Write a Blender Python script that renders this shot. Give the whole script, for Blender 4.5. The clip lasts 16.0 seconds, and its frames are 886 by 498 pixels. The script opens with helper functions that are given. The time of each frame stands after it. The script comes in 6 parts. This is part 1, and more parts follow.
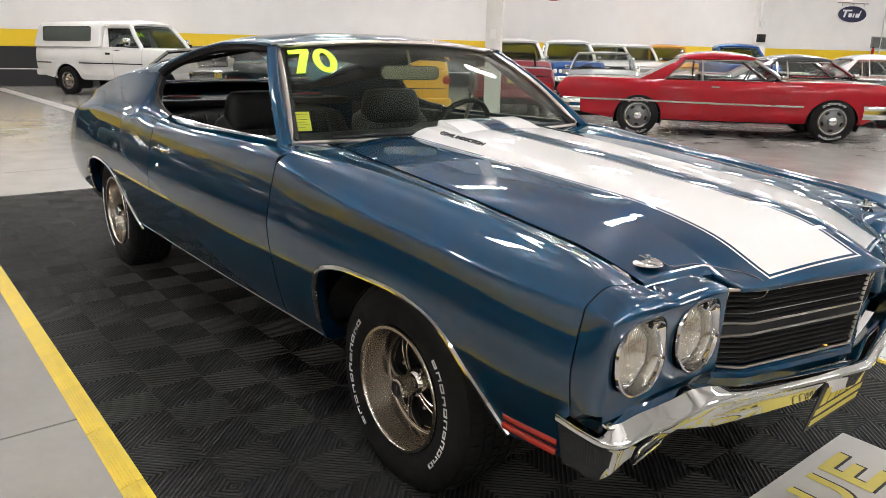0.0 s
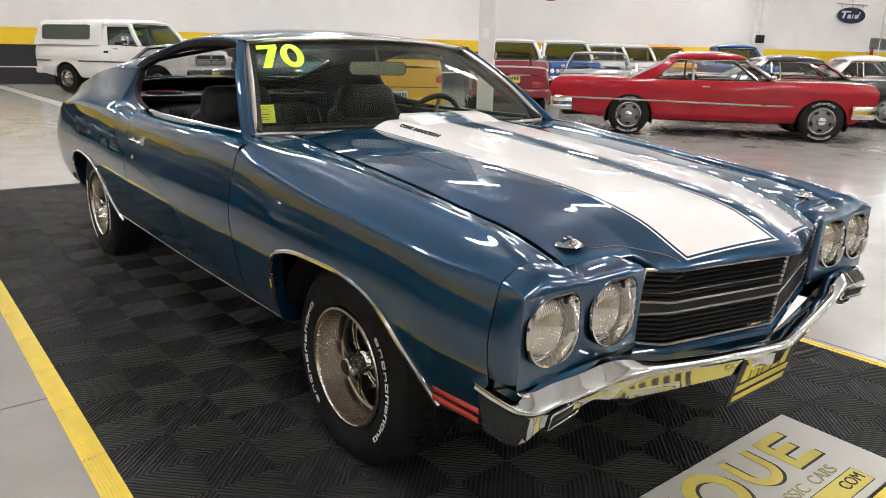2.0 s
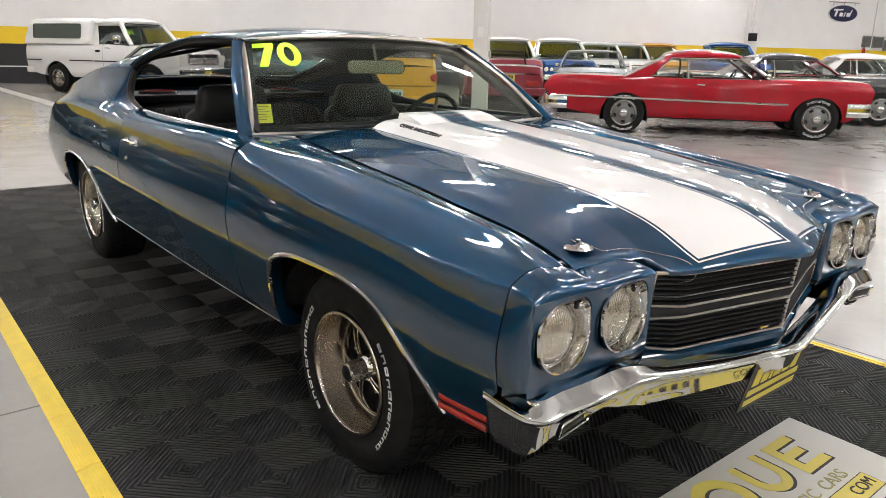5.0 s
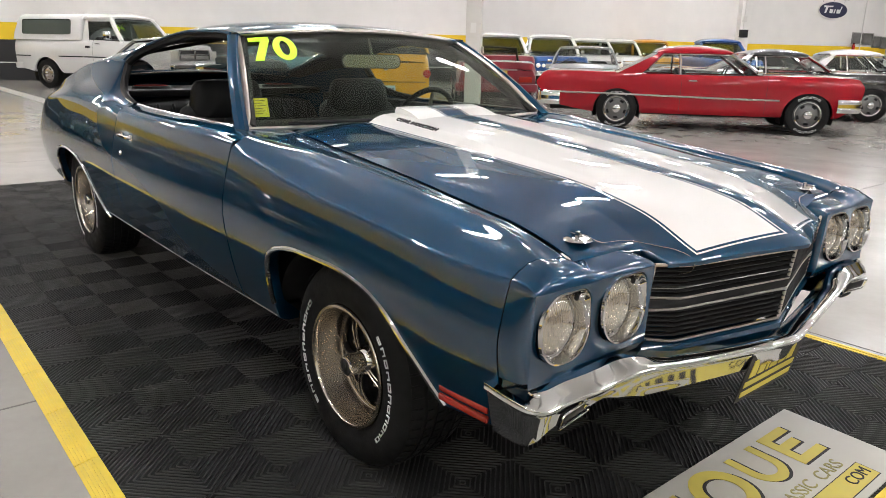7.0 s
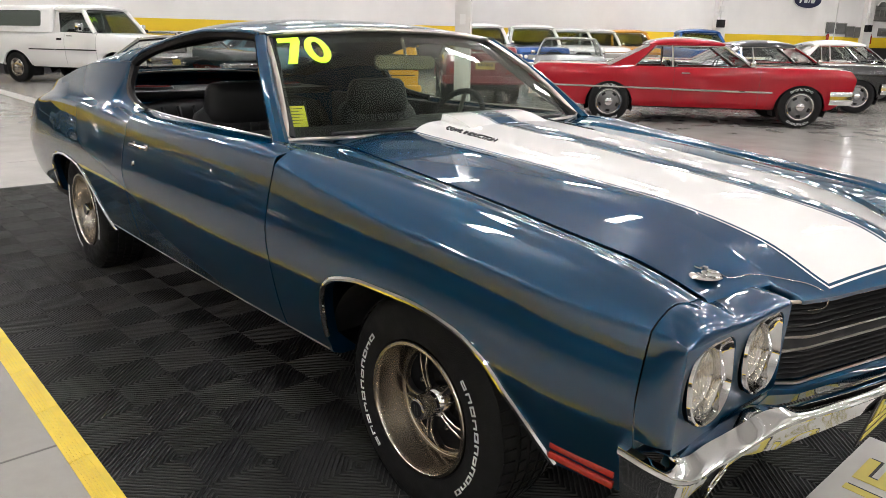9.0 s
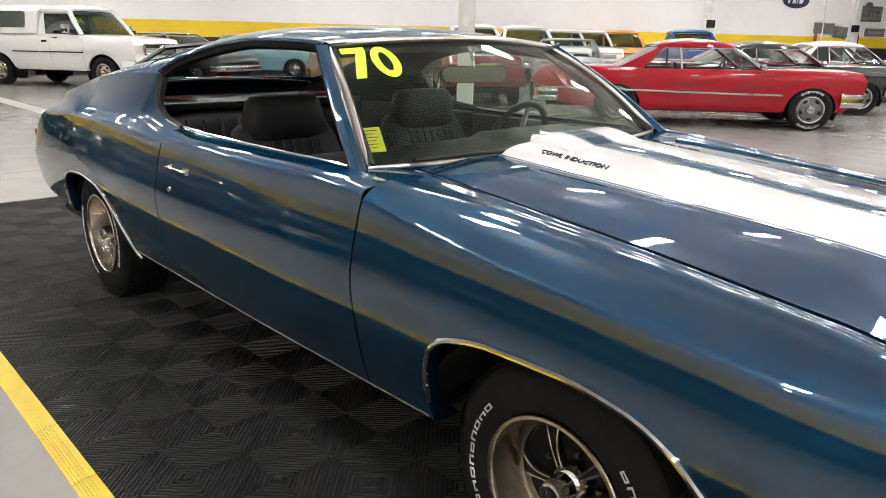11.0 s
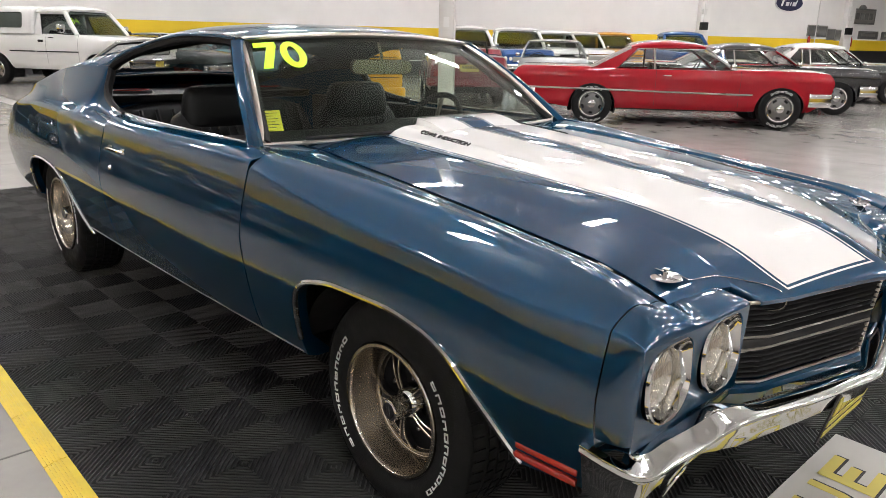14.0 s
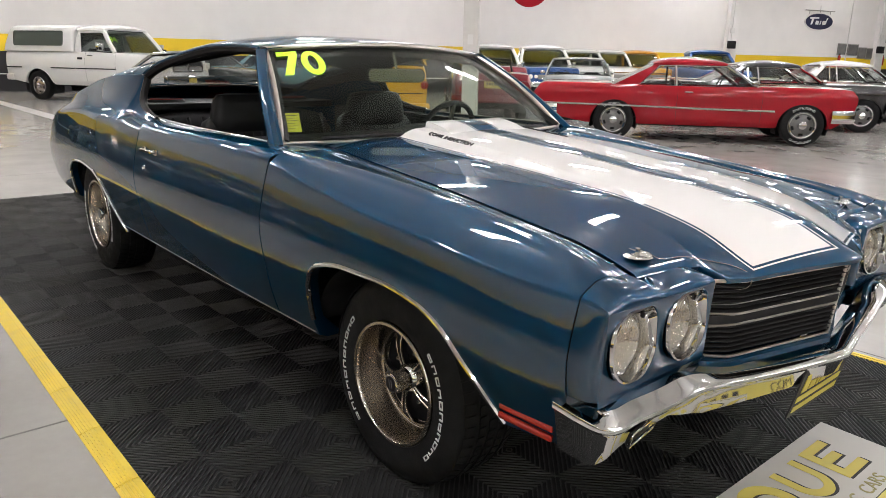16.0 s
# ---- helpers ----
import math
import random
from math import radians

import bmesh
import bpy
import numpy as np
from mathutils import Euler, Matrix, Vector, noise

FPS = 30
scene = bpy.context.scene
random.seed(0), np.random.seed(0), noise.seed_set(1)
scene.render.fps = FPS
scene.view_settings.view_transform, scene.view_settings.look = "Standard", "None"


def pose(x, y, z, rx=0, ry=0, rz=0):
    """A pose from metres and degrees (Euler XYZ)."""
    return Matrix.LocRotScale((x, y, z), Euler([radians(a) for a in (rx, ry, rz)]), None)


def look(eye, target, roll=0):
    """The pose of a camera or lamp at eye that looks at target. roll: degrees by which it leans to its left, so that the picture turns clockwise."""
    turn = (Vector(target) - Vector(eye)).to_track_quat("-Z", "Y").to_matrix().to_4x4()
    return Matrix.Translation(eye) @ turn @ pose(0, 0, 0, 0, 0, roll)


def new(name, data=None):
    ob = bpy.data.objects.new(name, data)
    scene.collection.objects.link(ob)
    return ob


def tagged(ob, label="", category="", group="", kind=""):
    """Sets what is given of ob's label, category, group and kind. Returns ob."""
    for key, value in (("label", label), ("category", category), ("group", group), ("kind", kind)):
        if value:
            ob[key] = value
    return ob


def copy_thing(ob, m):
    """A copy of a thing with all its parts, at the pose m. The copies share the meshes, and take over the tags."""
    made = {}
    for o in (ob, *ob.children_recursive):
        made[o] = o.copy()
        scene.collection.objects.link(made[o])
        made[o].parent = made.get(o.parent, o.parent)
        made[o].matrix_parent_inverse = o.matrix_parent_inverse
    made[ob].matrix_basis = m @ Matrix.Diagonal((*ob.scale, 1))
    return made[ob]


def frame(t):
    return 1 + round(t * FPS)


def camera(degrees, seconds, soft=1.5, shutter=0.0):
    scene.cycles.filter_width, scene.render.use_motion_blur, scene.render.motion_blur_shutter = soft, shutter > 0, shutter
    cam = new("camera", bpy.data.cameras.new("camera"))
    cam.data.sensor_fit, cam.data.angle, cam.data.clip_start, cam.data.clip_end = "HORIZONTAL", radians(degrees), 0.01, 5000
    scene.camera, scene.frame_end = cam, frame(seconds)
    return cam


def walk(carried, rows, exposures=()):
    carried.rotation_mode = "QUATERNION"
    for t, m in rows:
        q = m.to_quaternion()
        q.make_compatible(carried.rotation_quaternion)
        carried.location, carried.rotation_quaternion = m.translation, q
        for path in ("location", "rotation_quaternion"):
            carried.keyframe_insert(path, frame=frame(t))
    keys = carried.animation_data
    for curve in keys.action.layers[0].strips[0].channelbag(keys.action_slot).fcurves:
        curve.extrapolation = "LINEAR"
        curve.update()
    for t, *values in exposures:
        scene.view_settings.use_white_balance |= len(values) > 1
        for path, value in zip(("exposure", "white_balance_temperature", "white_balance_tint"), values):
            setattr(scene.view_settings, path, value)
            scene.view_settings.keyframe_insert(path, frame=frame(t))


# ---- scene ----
cam = camera(63.9, 16.0, soft=0.75)
PATH = [
    (0, (1.523, -1.922, 1.238), (0.02, -0.71, 0.715), 1.0),
    (0.5, (1.555, -1.911, 1.245), (0.054, -0.696, 0.724), 1.0),
    (1, (1.616, -1.899, 1.237), (0.119, -0.681, 0.714), 1.1),
    (1.5, (1.686, -1.878, 1.233), (0.186, -0.663, 0.71), 1.2),
    (2, (1.711, -1.861, 1.224), (0.205, -0.653, 0.701), 1.2),
    (2.5, (1.705, -1.865, 1.222), (0.197, -0.661, 0.698), 1.1),
    (3, (1.677, -1.875, 1.231), (0.169, -0.671, 0.706), 1.0),
    (3.5, (1.645, -1.884, 1.23), (0.141, -0.676, 0.704), 1.1),
    (4, (1.635, -1.878, 1.225), (0.133, -0.665, 0.699), 1.1),
    (4.5, (1.647, -1.861, 1.224), (0.15, -0.644, 0.698), 1.1),
    (5, (1.655, -1.852, 1.222), (0.161, -0.631, 0.696), 1.1),
    (7.5, (1.641, -1.888, 1.212), (0.172, -0.643, 0.671), 1.1),
    (8, (1.568, -1.962, 1.243), (0.112, -0.707, 0.691), 1.0),
    (8.5, (1.457, -1.985, 1.25), (0.018, -0.713, 0.693), 1.0),
    (9, (1.289, -1.935, 1.25), (-0.138, -0.65, 0.691), 1.0),
    (9.5, (1.122, -1.926, 1.26), (-0.292, -0.628, 0.7), 1.1),
    (10, (0.952, -1.989, 1.276), (-0.447, -0.674, 0.717), 1.0),
    (10.2, (0.89, -1.991, 1.281), (-0.503, -0.671, 0.719), 0.9),
    (12.3, (0.791, -1.91, 1.274), (-0.616, -0.6, 0.725), 1.0),
    (12.5, (0.847, -1.933, 1.283), (-0.539, -0.604, 0.724), 1.17),
    (13, (1.057, -1.916, 1.276), (-0.33, -0.585, 0.722), 0.91),
    (13.5, (1.204, -1.867, 1.25), (-0.189, -0.543, 0.693), 1.03),
    (14, (1.336, -1.92, 1.262), (-0.068, -0.607, 0.708), 1.07),
    (14.5, (1.455, -1.973, 1.253), (0.04, -0.669, 0.709), 1.04),
    (15, (1.524, -1.944, 1.234), (0.085, -0.657, 0.714), 1.14),
    (15.5, (1.538, -1.95, 1.218), (0.078, -0.682, 0.71), 1.12),
    (16, (1.53, -1.99, 1.224), (0.066, -0.724, 0.717), 1.1),
]
walk(cam, [(t, look(eye, target, roll)) for t, eye, target, roll in PATH],
     exposures=[(0, 0.20, 6300, 13), (8, 0.20, 6300, 13), (9, 0.26, 6300, 13), (10, 0.33, 6300, 13), (12.5, 0.46, 6300, 13), (13, 0.41, 6300, 13), (14, 0.21, 6300, 14), (15, 0.12, 6300, 14), (16, 0.12, 6300, 14)])
import collections

# ---- world, lamps ----
world = bpy.data.worlds.new("world")
scene.world = world
world.use_nodes = True
world.node_tree.nodes["Background"].inputs[0].default_value = (0.9, 0.92, 1.0, 1)
world.node_tree.nodes["Background"].inputs[1].default_value = 0.05
LAMP_POWER = 56.0


# ---- materials ----
def mat(name, color, rough=0.5, metal=0.0, coat=0.0, var=0.0, scale=8.0, bump=0.0, bump_scale=60.0, emit=0.0, spec=0.5, coat_rough=0.03):
    m = bpy.data.materials.new(name)
    m.use_nodes = True
    nt = m.node_tree
    b = nt.nodes["Principled BSDF"]
    b.inputs["Base Color"].default_value = (*color, 1)
    b.inputs["Roughness"].default_value = rough
    b.inputs["Metallic"].default_value = metal
    b.inputs["Coat Weight"].default_value = coat
    b.inputs["Coat Roughness"].default_value = coat_rough
    b.inputs["Specular IOR Level"].default_value = spec
    if emit:
        b.inputs["Emission Color"].default_value = (*color, 1)
        b.inputs["Emission Strength"].default_value = emit
    tc = nt.nodes.new("ShaderNodeTexCoord")
    if var:
        n1 = nt.nodes.new("ShaderNodeTexNoise")
        n1.inputs["Scale"].default_value, n1.inputs["Detail"].default_value = scale, 6
        n2 = nt.nodes.new("ShaderNodeTexNoise")
        n2.inputs["Scale"].default_value, n2.inputs["Detail"].default_value = scale * 0.13, 3
        add = nt.nodes.new("ShaderNodeMath")
        add.operation = "ADD"
        ramp = nt.nodes.new("ShaderNodeMapRange")
        ramp.inputs[1].default_value, ramp.inputs[2].default_value = 0.7, 1.3
        ramp.inputs[3].default_value, ramp.inputs[4].default_value = 1 - var, 1 + var
        mul = nt.nodes.new("ShaderNodeMix")
        mul.data_type, mul.blend_type = "RGBA", "MULTIPLY"
        mul.inputs[0].default_value = 1
        mul.inputs[6].default_value = (*color, 1)
        for n in (n1, n2):
            nt.links.new(tc.outputs["Object"], n.inputs["Vector"])
        nt.links.new(n1.outputs[0], add.inputs[0])
        nt.links.new(n2.outputs[0], add.inputs[1])
        nt.links.new(add.outputs[0], ramp.inputs[0])
        nt.links.new(ramp.outputs[0], mul.inputs[7])
        nt.links.new(mul.outputs[2], b.inputs["Base Color"])
        rr = nt.nodes.new("ShaderNodeMapRange")
        rr.inputs[1].default_value, rr.inputs[2].default_value = 0.3, 0.7
        rr.inputs[3].default_value, rr.inputs[4].default_value = rough * 0.85, min(1, rough * 1.15)
        nt.links.new(n1.outputs[0], rr.inputs[0])
        nt.links.new(rr.outputs[0], b.inputs["Roughness"])
    if bump:
        n3 = nt.nodes.new("ShaderNodeTexNoise")
        n3.inputs["Scale"].default_value, n3.inputs["Detail"].default_value = bump_scale, 4
        nt.links.new(tc.outputs["Object"], n3.inputs["Vector"])
        bp = nt.nodes.new("ShaderNodeBump")
        bp.inputs["Strength"].default_value, bp.inputs["Distance"].default_value = bump, 0.01
        nt.links.new(n3.outputs[0], bp.inputs["Height"])
        nt.links.new(bp.outputs[0], b.inputs["Normal"])
    return m


def glass(name, tint, gloss=0.03):
    m = bpy.data.materials.new(name)
    m.use_nodes = True
    nt = m.node_tree
    nt.nodes.remove(nt.nodes["Principled BSDF"])
    tr, gl, fr, mx = (nt.nodes.new(k) for k in ("ShaderNodeBsdfTransparent", "ShaderNodeBsdfGlossy", "ShaderNodeLayerWeight", "ShaderNodeMixShader"))
    tr.inputs[0].default_value = (*tint, 1)
    gl.inputs["Roughness"].default_value = 0.01
    pw, mr = nt.nodes.new("ShaderNodeMath"), nt.nodes.new("ShaderNodeMapRange")
    pw.operation = "POWER"
    fr.inputs[0].default_value, pw.inputs[1].default_value = 0.5, 5.0
    mr.inputs[3].default_value, mr.inputs[4].default_value = gloss, 0.9
    nt.links.new(fr.outputs["Facing"], pw.inputs[0])
    nt.links.new(pw.outputs[0], mr.inputs[0])
    nt.links.new(mr.outputs[0], mx.inputs[0])
    nt.links.new(tr.outputs[0], mx.inputs[1])
    nt.links.new(gl.outputs[0], mx.inputs[2])
    nt.links.new(mx.outputs[0], nt.nodes["Material Output"].inputs[0])
    return m


def metallic_paint(name, color, metal=0.88, rough=0.44):
    m = mat(name, color, rough, metal, coat=1.0, spec=0.0)
    nt, b = m.node_tree, m.node_tree.nodes["Principled BSDF"]
    b.inputs["Coat IOR"].default_value = 1.82
    b.inputs["Specular Tint"].default_value = (0.26, 0.50, 0.58, 1)
    tc = nt.nodes.new("ShaderNodeTexCoord")
    n = nt.nodes.new("ShaderNodeTexNoise")
    n.inputs["Scale"].default_value, n.inputs["Detail"].default_value = 1.6, 2
    mr = nt.nodes.new("ShaderNodeMapRange")
    mr.inputs[1].default_value, mr.inputs[2].default_value = 0.3, 0.7
    mr.inputs[3].default_value, mr.inputs[4].default_value = 0.002, 0.010
    nt.links.new(tc.outputs["Object"], n.inputs["Vector"])
    nt.links.new(n.outputs[0], mr.inputs[0])
    nt.links.new(mr.outputs[0], b.inputs["Coat Roughness"])
    return m


BLUE = (0.0024, 0.048, 0.110)
M_blue = metallic_paint("blue_metallic_paint", BLUE)
M_red = mat("red_paint", (0.33, 0.005, 0.014), 0.35, 0.0, coat=1.0, spec=0.1)
M_red.node_tree.nodes["Principled BSDF"].inputs["Coat IOR"].default_value = 1.38
M_white_paint = mat("white_paint", (0.78, 0.78, 0.76), 0.3, 0.0, coat=0.8)
M_black_paint = mat("black_paint", (0.008, 0.008, 0.009), 0.25, 0.0, coat=1.0)
M_darkred = mat("dark_red_paint", (0.17, 0.006, 0.016), 0.3, 0.2, coat=1.0)
M_yellow_paint = mat("yellow_car_paint", (0.72, 0.36, 0.012), 0.3, 0.1, coat=1.0)
M_bluetruck = mat("royal_blue_paint", (0.01, 0.075, 0.27), 0.3, 0.2, coat=1.0)
M_gray = mat("silver_grey_paint", (0.32, 0.34, 0.35), 0.35, 0.6, coat=0.8)
M_green = mat("dark_green_paint", (0.02, 0.035, 0.032), 0.3, 0.2, coat=1.0)
M_lightblue = mat("pale_blue_paint", (0.18, 0.36, 0.42), 0.3, 0.0, coat=0.8)
M_orange = mat("amber_paint", (0.65, 0.30, 0.02), 0.3, 0.0, coat=0.8)
M_trim = mat("bright_trim", (0.50, 0.47, 0.43), 0.30, 1.0)
M_chrome = mat("chrome", (0.66, 0.66, 0.65), 0.06, 1.0)
M_alu = mat("polished_alloy", (0.50, 0.45, 0.385), 0.24, 1.0)
M_argent = mat("argent_wheel", (0.35, 0.34, 0.32), 0.35, 0.9)
M_steelwheel = mat("grey_steel_wheel", (0.20, 0.20, 0.195), 0.38, 0.85, var=0.1, scale=20)
M_rubber = mat("tyre_rubber", (0.008, 0.008, 0.008), 0.7, spec=0.25, var=0.25, scale=30, bump=0.15, bump_scale=200)
M_black = mat("satin_black", (0.008, 0.008, 0.009), 0.5, spec=0.3)
M_under = mat("underbody_black", (0.006, 0.006, 0.006), 0.85, var=0.3, scale=15)
M_vinyl = mat("black_vinyl", (0.006, 0.006, 0.0065), 0.45, spec=0.35, var=0.2, scale=25, bump=0.2, bump_scale=350)
M_carpet = mat("black_carpet", (0.008, 0.008, 0.008), 0.95, var=0.3, scale=60)
M_headliner = mat("black_headliner", (0.014, 0.014, 0.014), 0.85, var=0.2, scale=40)
M_glass = glass("tinted_glass", (0.78, 0.85, 0.79))
M_glass_clear = glass("clear_glass", (0.97, 0.98, 0.975))
M_dark_glass = glass("dark_glass", (0.30, 0.33, 0.31))
M_mid_glass = glass("smoked_glass", (0.62, 0.66, 0.64))
M_lens = mat("fluted_headlamp_glass", (0.62, 0.57, 0.47), 0.16, 0.75, coat=1.0)
_nt = M_lens.node_tree
_wave, _tc, _bp = (_nt.nodes.new(k) for k in ("ShaderNodeTexWave", "ShaderNodeTexCoord", "ShaderNodeBump"))
_wave.bands_direction = "Y"
_wave.inputs["Scale"].default_value, _wave.inputs["Distortion"].default_value, _wave.inputs["Detail"].default_value = 46.0, 2.2, 2.0
_bp.inputs["Strength"].default_value, _bp.inputs["Distance"].default_value = 0.5, 0.003
_nt.links.new(_tc.outputs["Object"], _wave.inputs["Vector"])
_nt.links.new(_wave.outputs["Fac"], _bp.inputs["Height"])
_nt.links.new(_bp.outputs[0], _nt.nodes["Principled BSDF"].inputs["Normal"])
M_reflector = mat("lamp_reflector", (0.90, 0.88, 0.80), 0.38, 1.0, bump=0.25, bump_scale=90)
M_mirror = mat("mirror_glass", (0.75, 0.82, 0.76), 0.02, 1.0)
M_redlens = mat("red_lens", (0.35, 0.02, 0.012), 0.2, coat=1.0)
# lime writing is no lamp; a faint glow is added to its colour
M_lime = mat("glowing_lime_marker", (0.55, 0.95, 0.02), 0.5, emit=0.25)
M_sticker = mat("yellow_paper", (0.80, 0.72, 0.05), 0.7)
M_ink = mat("dark_ink", (0.03, 0.028, 0.03), 0.7)
M_white_ink = mat("white_rubber", (0.72, 0.72, 0.70), 0.6)
M_yellow_ink = mat("yellow_ink", (0.60, 0.50, 0.09), 0.55, var=0.06, scale=30)
M_olive = mat("olive_ink", (0.33, 0.30, 0.12), 0.6)
M_board = mat("white_board", (0.50, 0.487, 0.442), 0.5, var=0.05, scale=10)
M_wall = mat("white_wall", (0.78, 0.765, 0.74), 0.75, var=0.035, scale=1.5, bump=0.05, bump_scale=20)
M_wall_yellow = mat("yellow_band_paint", (0.80, 0.55, 0.015), 0.6, var=0.05, scale=2)
M_wall_black = mat("black_band_paint", (0.018, 0.018, 0.02), 0.55, var=0.15, scale=2)
M_ceiling = mat("ceiling_white", (0.74, 0.74, 0.73), 0.85, var=0.05, scale=1)
M_mat = mat("black_mat_plastic", (0.030, 0.029, 0.027), 0.48, var=0.22, scale=9)
M_matyellow = mat("yellow_mat_edge", (0.76, 0.56, 0.025), 0.45, var=0.1, scale=12)
M_lamp = mat("lamp_diffuser", (1.0, 0.97, 0.93), 0.5, emit=LAMP_POWER)
# fill glow for the ceiling, not a known part of the lamps
M_ceiling_fill = mat("ceiling_fill", (1.0, 0.97, 0.93), 0.5, emit=14.0)
M_steel = mat("painted_steel", (0.70, 0.69, 0.66), 0.5, var=0.06, scale=5)
M_joint = mat("joint_filler", (0.16, 0.15, 0.14), 0.7)
M_pale_stripe = mat("pale_floor_stripe", (0.46, 0.45, 0.43), 0.35, var=0.12, scale=3)
M_signblue = mat("sign_dark_blue", (0.02, 0.022, 0.06), 0.4)
M_signgrey = mat("sign_grey", (0.16, 0.16, 0.15), 0.5, var=0.2, scale=6)
M_plateblue = mat("plate_pale_blue", (0.45, 0.62, 0.72), 0.5)


def concrete():
    m = mat("polished_concrete", (0.36, 0.343, 0.317), 0.22, spec=0.5)
    nt, b = m.node_tree, m.node_tree.nodes["Principled BSDF"]
    tc = nt.nodes.new("ShaderNodeTexCoord")
    col = None
    prev = None
    for sc, lo, hi in ((0.35, 0.90, 1.08), (2.5, 0.93, 1.06), (26.0, 0.98, 1.02)):
        n = nt.nodes.new("ShaderNodeTexNoise")
        n.inputs["Scale"].default_value, n.inputs["Detail"].default_value = sc, 8
        nt.links.new(tc.outputs["Object"], n.inputs["Vector"])
        r = nt.nodes.new("ShaderNodeMapRange")
        r.inputs[1].default_value, r.inputs[2].default_value, r.inputs[3].default_value, r.inputs[4].default_value = 0.3, 0.7, lo, hi
        nt.links.new(n.outputs[0], r.inputs[0])
        if prev is None:
            prev = r
        else:
            mu = nt.nodes.new("ShaderNodeMath")
            mu.operation = "MULTIPLY"
            nt.links.new(prev.outputs[0], mu.inputs[0])
            nt.links.new(r.outputs[0], mu.inputs[1])
            prev = mu
        col = n if sc < 5 else col
    mix = nt.nodes.new("ShaderNodeMix")
    mix.data_type, mix.blend_type = "RGBA", "MULTIPLY"
    mix.inputs[0].default_value = 1
    mix.inputs[6].default_value = (0.36, 0.345, 0.32, 1)
    nt.links.new(prev.outputs[0], mix.inputs[7])
    nt.links.new(mix.outputs[2], b.inputs["Base Color"])
    r = nt.nodes.new("ShaderNodeMapRange")
    r.inputs[1].default_value, r.inputs[2].default_value, r.inputs[3].default_value, r.inputs[4].default_value = 0.2, 0.8, 0.15, 0.20
    nt.links.new(col.outputs[0], r.inputs[0])
    nt.links.new(r.outputs[0], b.inputs["Roughness"])
    return m


M_floor = concrete()


def stripe_paint():
    """Blue metallic with two white stripes and white pin lines along the hood, by the panel's own x and y."""
    m = metallic_paint("striped_hood_paint", BLUE)
    nt, b = m.node_tree, m.node_tree.nodes["Principled BSDF"]
    tc = nt.nodes.new("ShaderNodeTexCoord")
    sep = nt.nodes.new("ShaderNodeSeparateXYZ")
    nt.links.new(tc.outputs["Object"], sep.inputs[0])

    def op(kind, a, c=None):
        n = nt.nodes.new("ShaderNodeMath")
        n.operation = kind
        for k, v in enumerate((a, c)):
            if v is None:
                continue
            if isinstance(v, (int, float)):
                n.inputs[k].default_value = v
            else:
                nt.links.new(v, n.inputs[k])
        return n.outputs[0]

    ay = op("ABSOLUTE", sep.outputs[1])
    x = sep.outputs[0]
    # distance inside the stripe outline: positive within
    d1 = op("SUBTRACT", ay, op("ADD", STRIPE_IN, op("MULTIPLY", op("SUBTRACT", STRIPE_FRONT, x), 0.018)))
    d2 = op("SUBTRACT", STRIPE_OUT, ay)
    front = op("SUBTRACT", STRIPE_FRONT, op("ADD", x, op("MULTIPLY", ay, STRIPE_RAKE)))
    d = op("MINIMUM", op("MINIMUM", d1, d2), front)
    body = op("GREATER_THAN", d, 0.012)
    line = op("MULTIPLY", op("GREATER_THAN", d, 0.0), op("LESS_THAN", d, 0.005))
    mask = op("MAXIMUM", body, line)
    mix = nt.nodes.new("ShaderNodeMix")
    mix.data_type = "RGBA"
    mix.inputs[6].default_value = (*BLUE, 1)
    mix.inputs[7].default_value = (0.86, 0.855, 0.84, 1)
    nt.links.new(mask, mix.inputs[0])
    sp = nt.nodes.new("ShaderNodeMix")
    sp.data_type = "RGBA"
    sp.inputs[6].default_value, sp.inputs[7].default_value = (0.22, 0.46, 0.56, 1), (1, 1, 1, 1)
    nt.links.new(mask, sp.inputs[0])
    nt.links.new(sp.outputs[2], b.inputs["Specular Tint"])
    nt.links.new(mix.outputs[2], b.inputs["Base Color"])
    nt.links.new(op("MULTIPLY", op("SUBTRACT", 1.0, mask), 0.86), b.inputs["Metallic"])
    return m


STRIPE_IN, STRIPE_OUT, STRIPE_FRONT, STRIPE_RAKE = 0.026, 0.318, 0.851, 0.28
M_stripe = stripe_paint()


# ---- mesh helpers ----
def S(xs, ys):
    """A smooth curve through a few knots that does not overshoot."""
    xs, ys = np.array(xs, float), np.array(ys, float)
    if xs[0] > xs[-1]:
        xs, ys = xs[::-1], ys[::-1]
    h, d = np.diff(xs), np.diff(ys) / np.diff(xs)
    m = np.zeros(len(xs))
    m[0], m[-1] = d[0], d[-1]
    for k in range(1, len(xs) - 1):
        if d[k - 1] * d[k] > 0:
            w1, w2 = 2 * h[k] + h[k - 1], h[k] + 2 * h[k - 1]
            m[k] = (w1 + w2) / (w1 / d[k - 1] + w2 / d[k])

    def f(x):
        x = np.clip(x, xs[0], xs[-1])
        k = np.clip(np.searchsorted(xs, x, side="right") - 1, 0, len(xs) - 2)
        t = (x - xs[k]) / h[k]
        return (ys[k] * (1 + 2 * t) * (1 - t) ** 2 + m[k] * h[k] * t * (1 - t) ** 2
                + ys[k + 1] * t * t * (3 - 2 * t) + m[k + 1] * h[k] * t * t * (t - 1))
    return f


